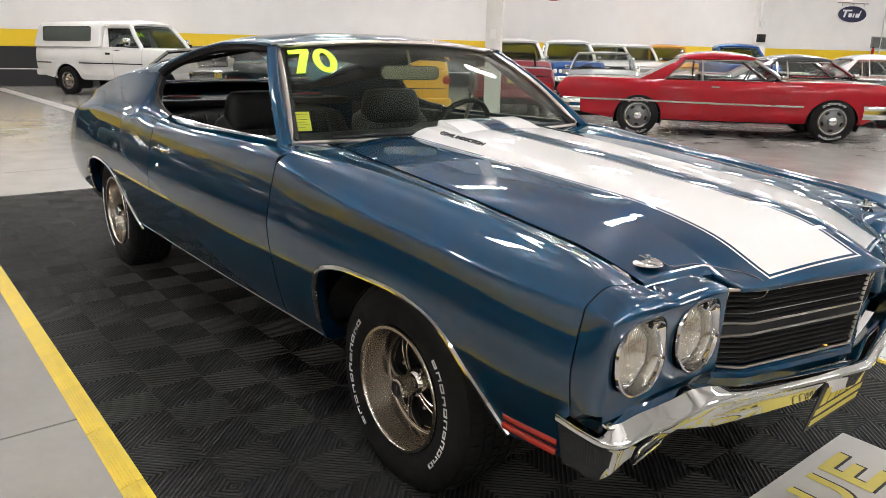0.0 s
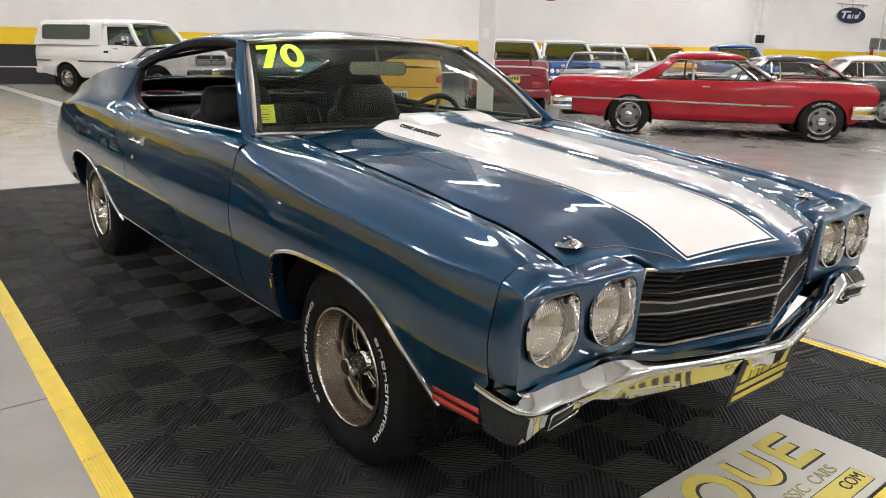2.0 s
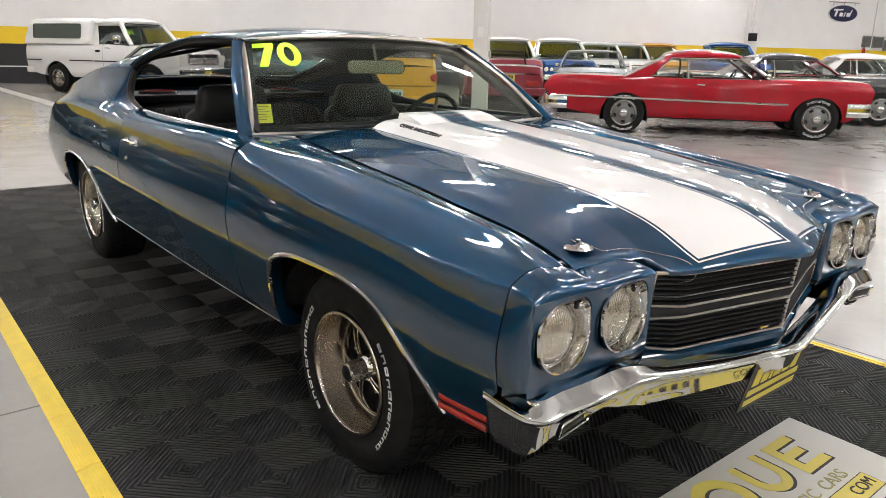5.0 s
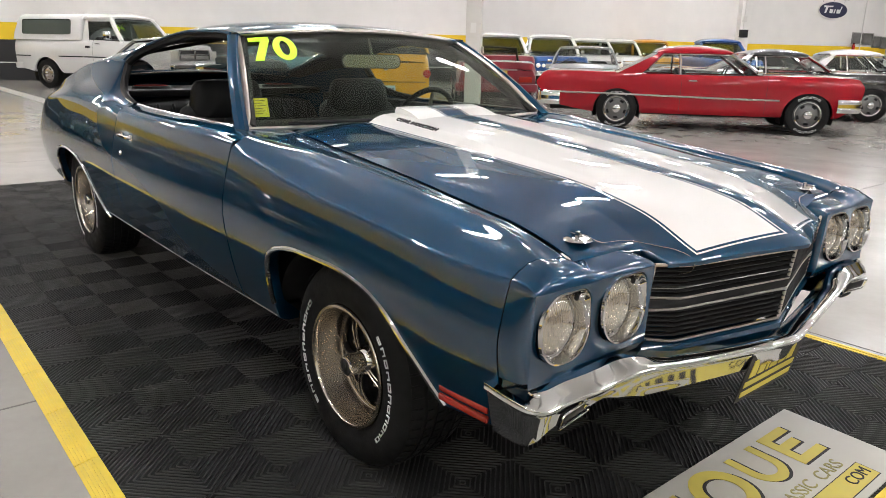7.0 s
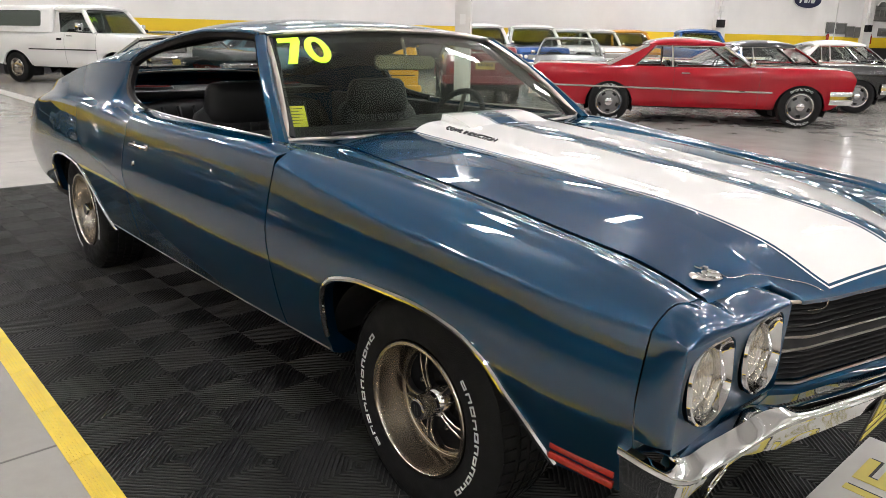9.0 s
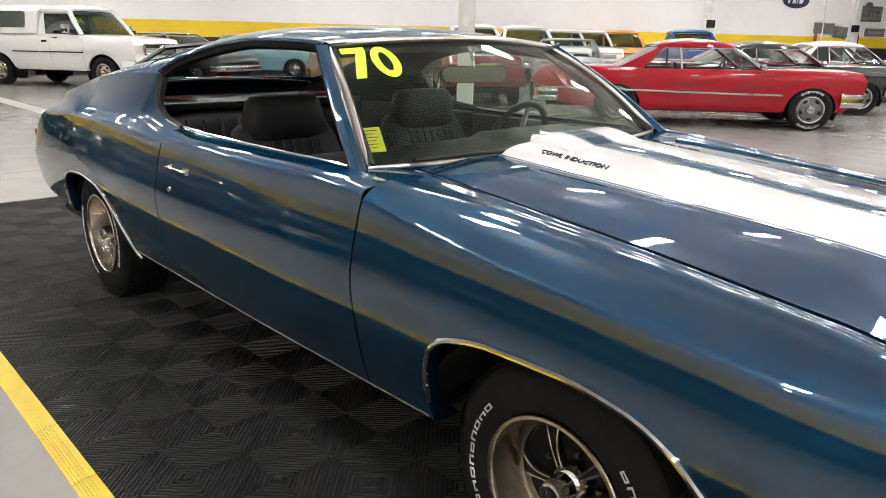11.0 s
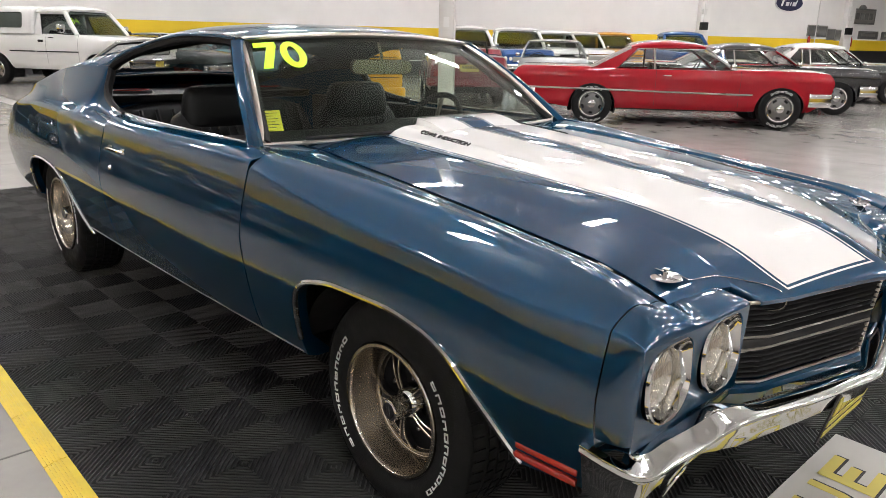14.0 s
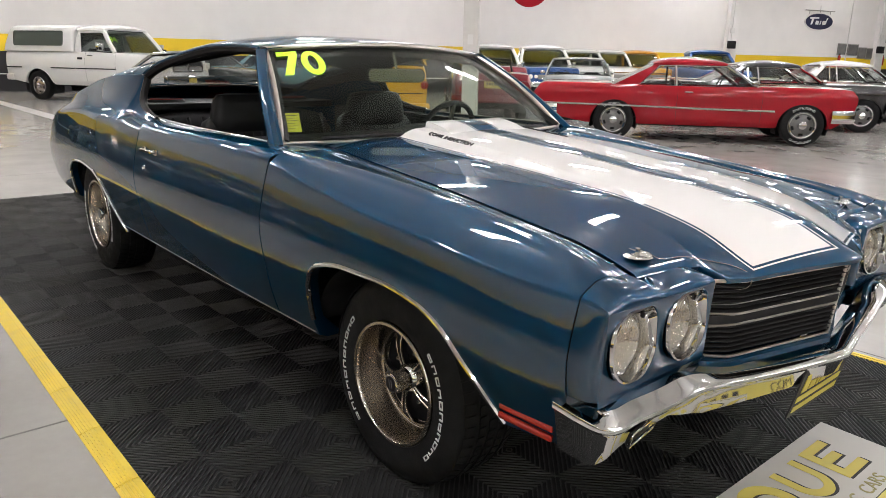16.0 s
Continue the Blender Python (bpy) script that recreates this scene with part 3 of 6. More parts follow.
# rear panel closing the tail
end_q = sorted([v for v in quarter[0] if abs(v[0] + 4.03) < 1e-4], key=lambda v: v[2])
end_q += [v for v in sorted(roof_vf[0], key=lambda v: -v[1]) if abs(v[0] + 4.03) < 1e-4 and v[1] > 0.05]
tail = [[(x - 0.035 * (1 - abs(u) ** 3), u * y, z) for u in np.linspace(-1, 1, 21)] for x, y, z in end_q]
part("tail_panel", G(tail), M_blue, car, thick=0.003)

# dark louvres beside the tail lamps
for s_ in (-1, 1):
    for k in range(4):
        z = 0.59 + 0.028 * k
        part("tail_louvre", xform(box(-0.012, 0.012, -0.003, 0.004, -0.009, 0.009, 0.002), pose(-3.985, s_ * side_y(-3.985, z), z, 0, 0, s_ * 18)), M_black, shell_ob, "dark louvre slot")

# headliner under the roof
hl = [[(x, y * 0.97, z - 0.028) for x, y, z in row] for row, x in zip(rp, xs) if x > GLASS_TOP - 0.03 and x < -1.22]
hv = G(hl)
part("headliner", join(hv, mir(hv)), M_headliner, car)
# inner sail lining
il = [[(x, y * 0.965 - 0.01, z - 0.03) for x, y, z in row[:13]] for row, x in zip(rp, xs) if GLASS_END + 0.05 < x <= GLASS_TOP + 0.02]
iv = G(il)
part("inner_sail_lining", iv, M_headliner, car)
part("inner_sail_lining", mir(iv), M_headliner, car)


# windshield frame, pillars and glass
A0, A1 = Vector((-0.775, 0.795, 0.93)), Vector((-1.215, 0.612, 1.262))
WS0, WS1 = Vector((-0.80, 0.755, 0.93)), Vector((-1.235, 0.585, 1.258))


def ws_grid(off=0.0, n=25, k=14):
    P = []
    for j in range(k + 1):
        f = j / k
        row = []
        for i in range(n):
            u = -1 + 2 * i / (n - 1)
            hy = WS0.y + (WS1.y - WS0.y) * f
            x = WS0.x + (WS1.x - WS0.x) * f + (0.11 - 0.03 * f) * (1 - u * u) + 0.01 * math.sin(math.pi * f)
            z = WS0.z + (WS1.z - WS0.z) * f + 0.03 * f * (1 - u * u) + 0.022 * math.sin(math.pi * f)
            row.append((x + off * 0.6, u * hy, z + off * 0.8))
        P.append(row)
    return P


wsg = ws_grid()
ws = part("windshield", G(wsg), M_glass, car, "greenish laminated windshield glass", thick=0.005)
ws.visible_shadow = False
for nm, pts in (("windshield_trim", wsg[-1]), ("windshield_trim", [r[0] for r in wsg]), ("windshield_trim", [r[-1] for r in wsg])):
    part(nm, tube([Vector(p) + Vector((0.008, 0, 0.006)) for p in pts], 0.0115, 8), M_trim, car, "chrome windshield moulding")
part("windshield_gasket", tube([Vector(p) + Vector((0.006, 0, 0.002)) for p in wsg[0]], 0.007, 6), M_trim, car)


def pillar(s):
    P = []
    for k in range(13):
        f = k / 12
        c = A0.lerp(A1, f)
        c.y += 0.010 * math.sin(math.pi * f)
        c.z += 0.012 * math.sin(math.pi * f)
        wd = 0.027 - 0.004 * f
        sec = [(-wd, 0.002), (-wd * 0.6, 0.016), (0.1 * wd, 0.021), (wd * 0.8, 0.012), (wd, -0.006), (wd * 0.3, -0.03), (-wd * 0.7, -0.022)]
        P.append([(c.x + a, s * (c.y + b), c.z + a * 0.75 * 0.2) for a, b in sec])
    return G(P, close_v=True, flip=s < 0)


for s in (1, -1):
    part("front_pillar", pillar(s), M_blue, car)
    part("pillar_inner_trim", tube([(A0.x - 0.02, s * (A0.y - 0.05), A0.z), (A1.x - 0.01, s * (A1.y - 0.045), A1.z - 0.02)], 0.022, 8), M_headliner, car)

# roof edge: dark weatherstrip and thin chrome drip rail
edge = [(x, ROOF_EDGE_Y(x), ROOF_EDGE_Z(x)) for x in np.linspace(-1.21, -2.245, 34)]
edge += [(x, WIN_LOW_Y(x), WIN_LOW(x)) for x in np.r_[np.linspace(-2.249, -2.2, 10), np.linspace(-2.19, -1.89, 10)]]
for s in (1, -1):
    part("window_weatherstrip", tube([(x + 0.003, s * (y - 0.016), z - 0.008) for x, y, z in edge], 0.02, 8), M_black, car)
    part("drip_rail", tube([(x, s * (y + 0.006), z + 0.006) for x, y, z in edge[:34]], 0.006, 6), M_blue, car)
    part("belt_moulding", tube([(x, s * (side_y(x, ZSH(x)) - 0.106), BELT_Z(x) + 0.004) for x in np.linspace(-0.82, -1.87, 24)]
                               + [(x, s * (WIN_LOW_Y(x) - 0.004), WIN_LOW(x) + 0.002) for x in np.linspace(-1.90, -2.04, 6)], 0.0055, 6), M_chrome, car, "thin chrome belt moulding")
# header lining strip above windshield
part("header_lining", tube([Vector(p) + Vector((-0.03, 0, -0.02)) for p in wsg[-1]], 0.024, 8), M_headliner, car)

# rear glass
rg = []
for j in range(9):
    f = j / 8
    x = GLASS_TOP + (GLASS_END - GLASS_TOP) * f
    hw = 0.62 + 0.04 * f
    z = ROOF_TOP(x)
    rg.append([(x - 0.07 * (u * u) * (1 - f), u * hw, z - 0.012 - 0.035 * (u * u)) for u in np.linspace(-1, 1, 17)])
r_glass = part("rear_window", G(rg), M_glass_clear, car, thick=0.004)
r_glass.visible_shadow = False
part("rear_window_trim", tube([Vector(p) + Vector((0, 0, 0.004)) for p in [r[0] for r in rg] + rg[-1][1:] + [r[-1] for r in rg[::-1]][1:] + rg[0][::-1][1:]], 0.011, 6), M_chrome, car)

# cowl between hood and windshield
cw = [[(-0.60, y, 0.885), (-0.70, y, 0.893), (-0.80 + 0.08 * (1 - (y / 0.66) ** 2), y, 0.90)] for y in np.linspace(-0.66, 0.66, 21)]
part("cowl_panel", G(cw), M_blue, car, thick=0.003)
side = []
for f in np.linspace(0, 1, 9):
    x = -0.617 - 0.235 * f
    y0, y1 = SEAM_Y(x) + 0.004, 0.845 - 0.055 * f
    z0, z1 = SEAM_Z(x), 0.927 + 0.006 * f
    row = [(x, y0, z0 - 0.03), (x, y0, z0)]
    for k in range(1, 9):
        g = k / 8
        row.append((x, y0 + (y1 - y0) * g, z0 + (z1 - z0) * g + 0.002 * math.sin(math.pi * g)))
    side.append(row)
for vf in (G(side), mir(G(side))):
    part("cowl_side", vf, M_blue, car, thick=0.002)

# hood with raised dome and striped paint
HOOD_FRONT = lambda y: float(np.interp(abs(y), [0, 0.335, 0.415, 0.44, 0.64, 0.75], [0.889, 0.767, 0.738, 0.676, 0.655, 0.652])) - 0.004 * math.exp(-(y / 0.02) ** 2)
HOOD_MID = S([0.89, 0.845, 0.80, 0.756, 0.713, 0.67, 0.606, 0.512, 0.2, -0.2, -0.66], [0.757, 0.776, 0.798, 0.819, 0.835, 0.846, 0.858, 0.871, 0.904, 0.944, 0.982])
HOOD_SIDE = S([0.80, 0.764, 0.69, 0.62, 0.506, 0.35, 0.11, -0.17, -0.43, -0.66, -0.82], [0.755, 0.767, 0.792, 0.821, 0.848, 0.867, 0.886, 0.906, 0.923, 0.938, 0.946])


def hood_z(x, y):
    """Centre line, dome flank and outer plate of the hood, falling to the fender seam and to a folded front edge."""
    a = abs(y)
    n = min(1, max(0, (x - 0.30) / 0.32))
    n = n * n * (3 - 2 * n)  # towards the nose the height follows the distance from the raked leading edge
    xs_ = x + n * 0.364 * min(a, 0.42)
    mid, seam = HOOD_MID(xs_), SEAM_Z(min(x, 0.735))
    foot = HOOD_SIDE(x) * (1 - n) + n * (HOOD_MID(x + 0.364 * min(a, 0.42)) - 0.018)
    w = min(1, max(0, (0.62 - x) / 0.75))
    w = w * w * (3 - 2 * w)
    if a < 0.318:
        soft = foot + (mid - foot) * (1 - (a / 0.318) ** 2)
        k = min(1, max(0, (a - 0.252) / 0.062))
        k = k * k * (3 - 2 * k)
        dome = (mid - 0.010 * (a / 0.26) ** 2) * (1 - k) + foot * k
        return soft * (1 - w) + dome * w
    return foot + (seam - foot) * ((a - 0.318) / max(0.05, SEAM_Y(min(x, 0.735)) - 0.318)) ** 1.7


REAR_Y = lambda y: float(np.interp(abs(y), [0.285, 0.315, 0.45, 0.6, 0.7], [-0.66, -0.685, -0.712, -0.752, -0.775]))
half = np.r_[np.linspace(0.0, 0.33, 14), np.linspace(0.345, 0.49, 20), np.linspace(0.51, 0.57, 4), np.linspace(0.58, 0.66, 11), np.linspace(0.69, 0.995, 12)]
ys_h = np.r_[-half[:0:-1], half]
hp = []
for v in ys_h:
    row = []
    for k in range(61):
        f = k / 60
        yn = v * 0.68
        xf, xr = HOOD_FRONT(yn), REAR_Y(yn)
        x = xr + (xf - xr) * f
        y = v * (SEAM_Y(min(max(x, -0.9), 0.735)) - 0.003)
        row.append((x, y, hood_z(x, y)))
    # rolled front edge
    x, y, z = row[-1]
    row += [(x + 0.006, y, z - 0.007), (x + 0.004, y, z - 0.016), (x - 0.03, y, z - 0.022)]
    hp.append(row)
hood = part("hood", G(hp), M_stripe, car, "blue hood with two broad white stripes and a raised dome", thick=0.003)
# folded-down rear edge of the dome
back = []
for y in np.linspace(-0.315, 0.315, 41):
    x = REAR_Y(y)
    z = hood_z(x, y)
    back.append([(x, y, z), (x - 0.006, y, z - 0.006), (x - 0.010, y, 0.897)])
part("hood_rear_lip", G(back), M_white_paint, hood)
# intake flap at the back of the dome: flush in front, raised behind
FL = []
for x, h, wy in ((-0.50, -0.002, 0.205), (-0.515, 0.003, 0.203), (-0.56, 0.014, 0.200), (-0.60, 0.019, 0.198), (-0.648, 0.022, 0.198), (-0.656, 0.019, 0.198), (-0.658, -0.012, 0.198)):
    z = hood_z(x, 0.1)
    FL.append([(x, y, (z + h) if abs(y) < wy + 0.001 else hood_z(x, 0.21) - 0.003) for y in (-wy - 0.006, -wy, -wy + 0.004, -0.07, 0.0, 0.07, wy - 0.004, wy, wy + 0.006)])
part("intake_flap", G(FL), M_stripe, hood, "white raised air intake flap with blue centre band")
for s in (-1, 1):
    ang = math.degrees(math.atan2(hood_z(-0.5, 0.262) - hood_z(-0.38, 0.262), 0.12))
    lean = math.degrees(math.atan2(hood_z(-0.44, 0.272) - hood_z(-0.44, 0.252), 0.02))
    tm = xform(text_mesh("COWL INDUCTION", 0.027, 0.0022), Matrix.Translation((-0.44, s * 0.262, hood_z(-0.44, 0.262) + 0.003)) @ pose(0, 0, 0, -lean if s < 0 else -lean, ang if s < 0 else -ang, 0 if s < 0 else 180))
    part("hood_emblem", tm, M_ink, hood, "dark raised emblem lettering", smooth=0)


# hood pins with lanyards
def hood_pin(s):
    x, y = 0.607, s * 0.587
    z = hood_z(x, y) + 0.004
    pl = part("hood_pin", join(lathe([(0.0, 0.0), (0.006, 0.026), (0.004, 0.034), (-0.002, 0.037), (-0.004, 0.03)], 28, "z"), ), M_chrome, car, "chrome hood pin plate")
    pl.scale = (1, 1, 0.6)
    pl.location = (x, y, z)
    part("pin", tube([(0, 0, 0), (0, 0, 0.03)], 0.006, 8), M_chrome, pl)
    part("pin_clip", tube([(-0.03, 0.012, 0.014), (0.0, 0.0, 0.016), (0.02, -0.004, 0.016), (0.032, 0.0, 0.02), (0.02, 0.008, 0.018), (-0.02, 0.02, 0.012)], 0.0025, 6), M_chrome, pl)
    pts = curve3([(0.03, 0, 0.02)] + [(dx, -s * dy, (hood_z(x + dx, y - s * dy) - z) / 0.6 + 0.006) for dx, dy in ((0.03, 0.05), (0.045, 0.13), (0.09, 0.20), (0.125, 0.235))] + [(0.155, -s * 0.25, -0.09), (0.16, -s * 0.245, -0.14), (0.12, -s * 0.23, -0.17)], 34)
    part("lanyard", tube(pts, 0.0014, 5), M_alu, pl, "thin steel lanyard wire")


for s in (-1, 1):
    hood_pin(s)


# front header with lamp openings
def rrect(hw, hh, r, n=8, p=2.0):
    out = []
    for k, (cx, cz) in enumerate(((1, 1), (-1, 1), (-1, -1), (1, -1))):
        for j in range(n + 1):
            a = math.pi / 2 * (k + j / n)
            out.append((cx * (hw - r) + r * math.cos(a), cz * (hh - r) + r * math.sin(a)))
    return out


LAMPS = ((0.763, 0.652), (0.568, 0.655))
FY0, FY1, FZ0, FZ1 = 0.466, 0.856, 0.548, 0.740
FEND_X = 0.655


def lamp_ring(k=1.0, dx=0.0):
    """A bezel outline: round below and outside, squarer at the upper inner corner."""
    out = []
    for q, (cx, cz) in enumerate(((1, 1), (-1, 1), (-1, -1), (1, -1))):
        r = 0.036 if q == 1 else 0.072
        for j in range(10):
            a = math.pi / 2 * (q + j / 9)
            out.append((k * (cx * (0.084 - r) + r * math.cos(a)), k * (cz * (0.080 - r) + r * math.sin(a))))
    return out


def face_x(y, z):
    """The lamp panel's front face: slightly raked, swept back at its outer end."""
    return 0.742 - 0.030 * (y - 0.476) - 0.05 * (FZ1 - z)


def header_face():
    """Face plate with two rounded openings, each cell morphing from its square outline into its lamp hole."""
    vfs = []
    for a, b, (cy, cz) in ((0.669, FY1, LAMPS[0]), (FY0, 0.669, LAMPS[1])):
        hole = lamp_ring()
        outer = []
        for hy, hz in hole:
            k = max(abs(hy) / 0.084, abs(hz) / 0.080)
            outer.append(((a + b) / 2 + hy / 0.084 / k * (b - a) / 2, (FZ0 + FZ1) / 2 + hz / 0.080 / k * (FZ1 - FZ0) / 2))
        for cy_, cz_ in ((a, FZ0), (a, FZ1), (b, FZ0), (b, FZ1)):  # the plate keeps its square corners
            outer[min(range(len(outer)), key=lambda i: math.hypot(outer[i][0] - cy_, outer[i][1] - cz_))] = (cy_, cz_)
        P = []
        for (hy, hz), (oy, oz) in zip(hole, outer):
            row = []
            for f in (0, 0.35, 0.7, 1.0):
                y, z = oy + (cy + hy - oy) * f, oz + (cz + hz - oz) * f
                row.append((face_x(y, z), y, z))
            row.append((face_x(cy + hy, cz + hz) - 0.05, cy + hy, cz + hz))
            P.append(row)
        vfs.append(G(P, close_u=True))
    return vfs


def header_skin():
    """Outer skin: the fender's end section carried forward and rolled over into the face."""
    q = [(v[1], v[2]) for v in fend[0] if abs(v[0] - FEND_X) < 1e-4 and v[2] > FZ0 - 0.01]
    q = [p for p in q if p[0] > SEAM_Y(FEND_X) + 0.02]
    yl, zl = q[-1]
    q += [(y, zl + (0.762 - zl) * (yl - y) / (yl - 0.66)) for y in np.linspace(yl - 0.012, 0.66, 3)]
    q += [(0.62, 0.7625), (0.57, 0.764), (0.52, 0.766), (0.485, 0.764), (0.466, 0.756), (0.456, 0.742), (0.452, 0.725)] + [(0.450, z) for z in np.linspace(0.70, FZ0, 8)]
    P = []
    for y, z in q:
        ty, tz = min(max(y, FY0), FY1), min(z, FZ1)
        row = [(0.655 if y < 0.68 else FEND_X + 0.004, y, z)]
        for f in np.linspace(0, 1, 10):
            a, b = math.sin(f * math.pi / 2), 1 - math.cos(f * math.pi / 2)
            row.append((FEND_X + 0.004 + (face_x(ty, tz) - FEND_X - 0.004) * a, y + (ty - y) * b, z + (tz - z) * b))
        P.append(row)
    return G(P)


for s in (-1, 1):
    bot = [[(face_x(y, FZ0), y, FZ0), (0.722, y, 0.530), (0.69, y, 0.525), (0.64, y, 0.50)] for y in np.linspace(0.456, 0.856, 20)]
    vf = join(header_skin(), G(bot), *header_face())
    hd = part("headlamp_housing", vf if s > 0 else mir(vf), M_blue, car, "blue rounded panel round the paired head lamps", thick=0.003)
    for (cy, cz) in LAMPS:
        fx = face_x(cy, cz)
        ring = [[(dx, s * hy, hz) for hy, hz in lamp_ring(sc)] for sc, dx in ((1.0, 0.003), (0.985, 0.009), (0.95, 0.010), (0.93, 0.004))]
        ring.append([(-0.020, s * 0.0755 * hy / math.hypot(hy, hz), 0.0755 * hz / math.hypot(hy, hz)) for hy, hz in lamp_ring()])
        ring.append([(-0.046, s * 0.0725 * hy / math.hypot(hy, hz), 0.0725 * hz / math.hypot(hy, hz)) for hy, hz in lamp_ring()])
        bz = part("lamp_bezel", G(ring, close_v=True), M_chrome, hd, "chrome headlamp bezel", thick=0.002)
        bz.matrix_local = pose(fx, s * cy, cz, 0, -3, -s * 2)
        lens = part("lamp_lens", lathe([(-0.006, 0.0), (-0.0075, 0.02), (-0.010, 0.036), (-0.015, 0.052), (-0.024, 0.065), (-0.034, 0.0695)], 40, "x"), M_lens, bz, "clear fluted glass lens")
        lens.visible_shadow = False
        part("lens_ring", lathe([(-0.044, 0.0735), (-0.028, 0.0725), (-0.028, 0.0695), (-0.044, 0.069)], 40, "x"), M_chrome, bz, "bright retaining ring")
        part("reflector", lathe([(-0.11, 0.0), (-0.104, 0.03), (-0.086, 0.055), (-0.05, 0.069)], 40, "x"), M_reflector, bz, "silver reflector bowl")
        part("bezel_slot", xform(box(-0.004, 0.003, -0.005, 0.005, -0.013, 0.013, 0.002), pose(-0.012, -s * 0.064, 0.056, s * 38, 0, 0)), M_under, bz, "dark aiming slot in the bezel")
        # fluting on the lens: short upright ribs and a moulded bar
        for k in range(-4, 5):
            part("lens_rib", box(-0.009 - 0.00012 * k * k, -0.005 - 0.00012 * k * k, k * 0.0075 - 0.0016, k * 0.0075 + 0.0016, 0.010, 0.028), M_lens, bz)

# grille
gr = part("grille", box(0.645, 0.65, -0.455, 0.455, 0.525, 0.742), M_under, car, "black slatted grille with bright edges")
GRX = lambda y: float(np.interp(abs(y), [0, 0.335, 0.45], [0.861, 0.752, 0.730]))


def grille_line(z0, z1, z2, dx, dy=0.0):
    """A moulding line from one outer corner to the other: outer stub, kink, and the long run to the centre."""
    half_ = [(GRX(y) - dx, y, float(np.interp(y, [0, 0.335, 0.446 - dy], [z0, z1, z2]))) for y in (0.446 - dy, 0.39, 0.345, 0.325, 0.2, 0.1, 0.0)]
    return [(x, -y, z) for x, y, z in half_] + half_[-2::-1]


for k in range(14):
    f = (k + 0.5) / 14
    z0, z1, z2 = 0.540 + 0.188 * f, 0.522 + 0.190 * f, 0.546 + 0.182 * f
    if 0.40 < f < 0.60:
        continue
    rail = grille_line(z0, z1, z2, 0.040 - 0.020 * f)
    part("grille_slat", sweep(rail, [(0, 0.0022), (0.020, 0.0022), (0.024, 0), (0.020, -0.0022), (0, -0.0022)], True), M_under, gr)
part("grille_bar", sweep(grille_line(0.636, 0.617, 0.634, 0.035), [(0, 0.013), (0.024, 0.011), (0.026, 0), (0.024, -0.011), (0, -0.013)], True), M_under, gr, "black centre bar")
for z0, z1, z2, dx in ((0.733, 0.719, 0.735, 0.0), (0.651, 0.631, 0.651, 0.011), (0.621, 0.603, 0.616, 0.013), (0.533, 0.512, 0.540, 0.022)):
    part("grille_trim", tube(grille_line(z0, z1, z2, dx), 0.0046, 8), M_trim, gr, "thin bright moulding")
for s in (-1, 1):
    for (za, da), (zb, db) in (((0.735, 0.0), (0.651, 0.011)), ((0.616, 0.013), (0.540, 0.022))):
        part("grille_trim", tube([(GRX(0.446) - da, s * 0.446, za), (GRX(0.446) - db, s * 0.446, zb)], 0.0046, 8), M_trim, gr)
part("grille_trim", tube([(GRX(0) - 0.001, 0, 0.733), (GRX(0) - 0.011, 0, 0.651)], 0.0046, 8), M_trim, gr)
part("grille_trim", tube([(GRX(0) - 0.013, 0, 0.621), (GRX(0) - 0.022, 0, 0.533)], 0.0046, 8), M_trim, gr)
part("grille_spear", tube(grille_line(0.672, 0.654, 0.670, 0.018, 0.01), 0.0018, 6), M_argent, gr)
# painted pan between grille and bumper
GY = np.linspace(-0.45, 0.45, 31)
ZP = lambda y: float(np.interp(abs(y), [0, 0.335, 0.45], [0.528, 0.508, 0.534]))
pan = [[(GRX(y) - 0.03, y, ZP(y)), (GRX(y) - 0.014, y, ZP(y) - 0.008), (GRX(y) - 0.012, y, ZP(y) - 0.020), (GRX(y) - 0.03, y, ZP(y) - 0.05), (GRX(y) - 0.08, y, ZP(y) - 0.07)] for y in GY]
part("lower_pan", G(pan), M_blue, car, "blue painted pan under the grille", thick=0.002)

VAL = lambda y: float(np.interp(abs(y), [0, 0.335, 0.45, 0.80], [0.775, 0.675, 0.645, 0.600]))
part("front_valance", G([[(VAL(y), y, 0.548 - 0.02 * math.cos(y * 3)), (VAL(y) - 0.01, y, 0.47), (VAL(y) - 0.06, y, 0.38)] for y in np.linspace(-0.80, 0.80, 41)]), M_blue, car, "blue panel behind the bumper", thick=0.002)

part("rear_pan", box(-3.66, -3.27, -0.80, 0.80, 0.30, 0.62, 0.03), M_under, car, "dark pan under the trunk")

# front bumper: a lip that rises from the wrapped corner, kinks above the lamp and runs on to the prow
LIP = [(0.642, -0.905, 0.527), (0.700, -0.888, 0.508), (0.738, -0.868, 0.495), (0.756, -0.838, 0.489), (0.769, -0.767, 0.498), (0.782, -0.689, 0.506), (0.792, -0.635, 0.516),
       (0.800, -0.585, 0.521), (0.811, -0.520, 0.520), (0.826, -0.431, 0.512), (0.843, -0.335, 0.504), (0.860, -0.233, 0.497), (0.879, -0.120, 0.492), (0.897, -0.025, 0.490), (0.900, 0.0, 0.490)]
bp2 = curve3(LIP + [(x, -y, z) for x, y, z in LIP[-2::-1]], 150)
dv = np.gradient(bp2[:, :2], axis=0)
dv /= np.linalg.norm(dv, axis=1)[:, None]
DROP = lambda y: float(np.interp(abs(y), [0, 0.3, 0.52, 0.60, 0.65, 0.70, 0.80, 0.86, 0.912], [0.070, 0.080, 0.092, 0.074, 0.052, 0.056, 0.078, 0.110, 0.140]))
BR = []
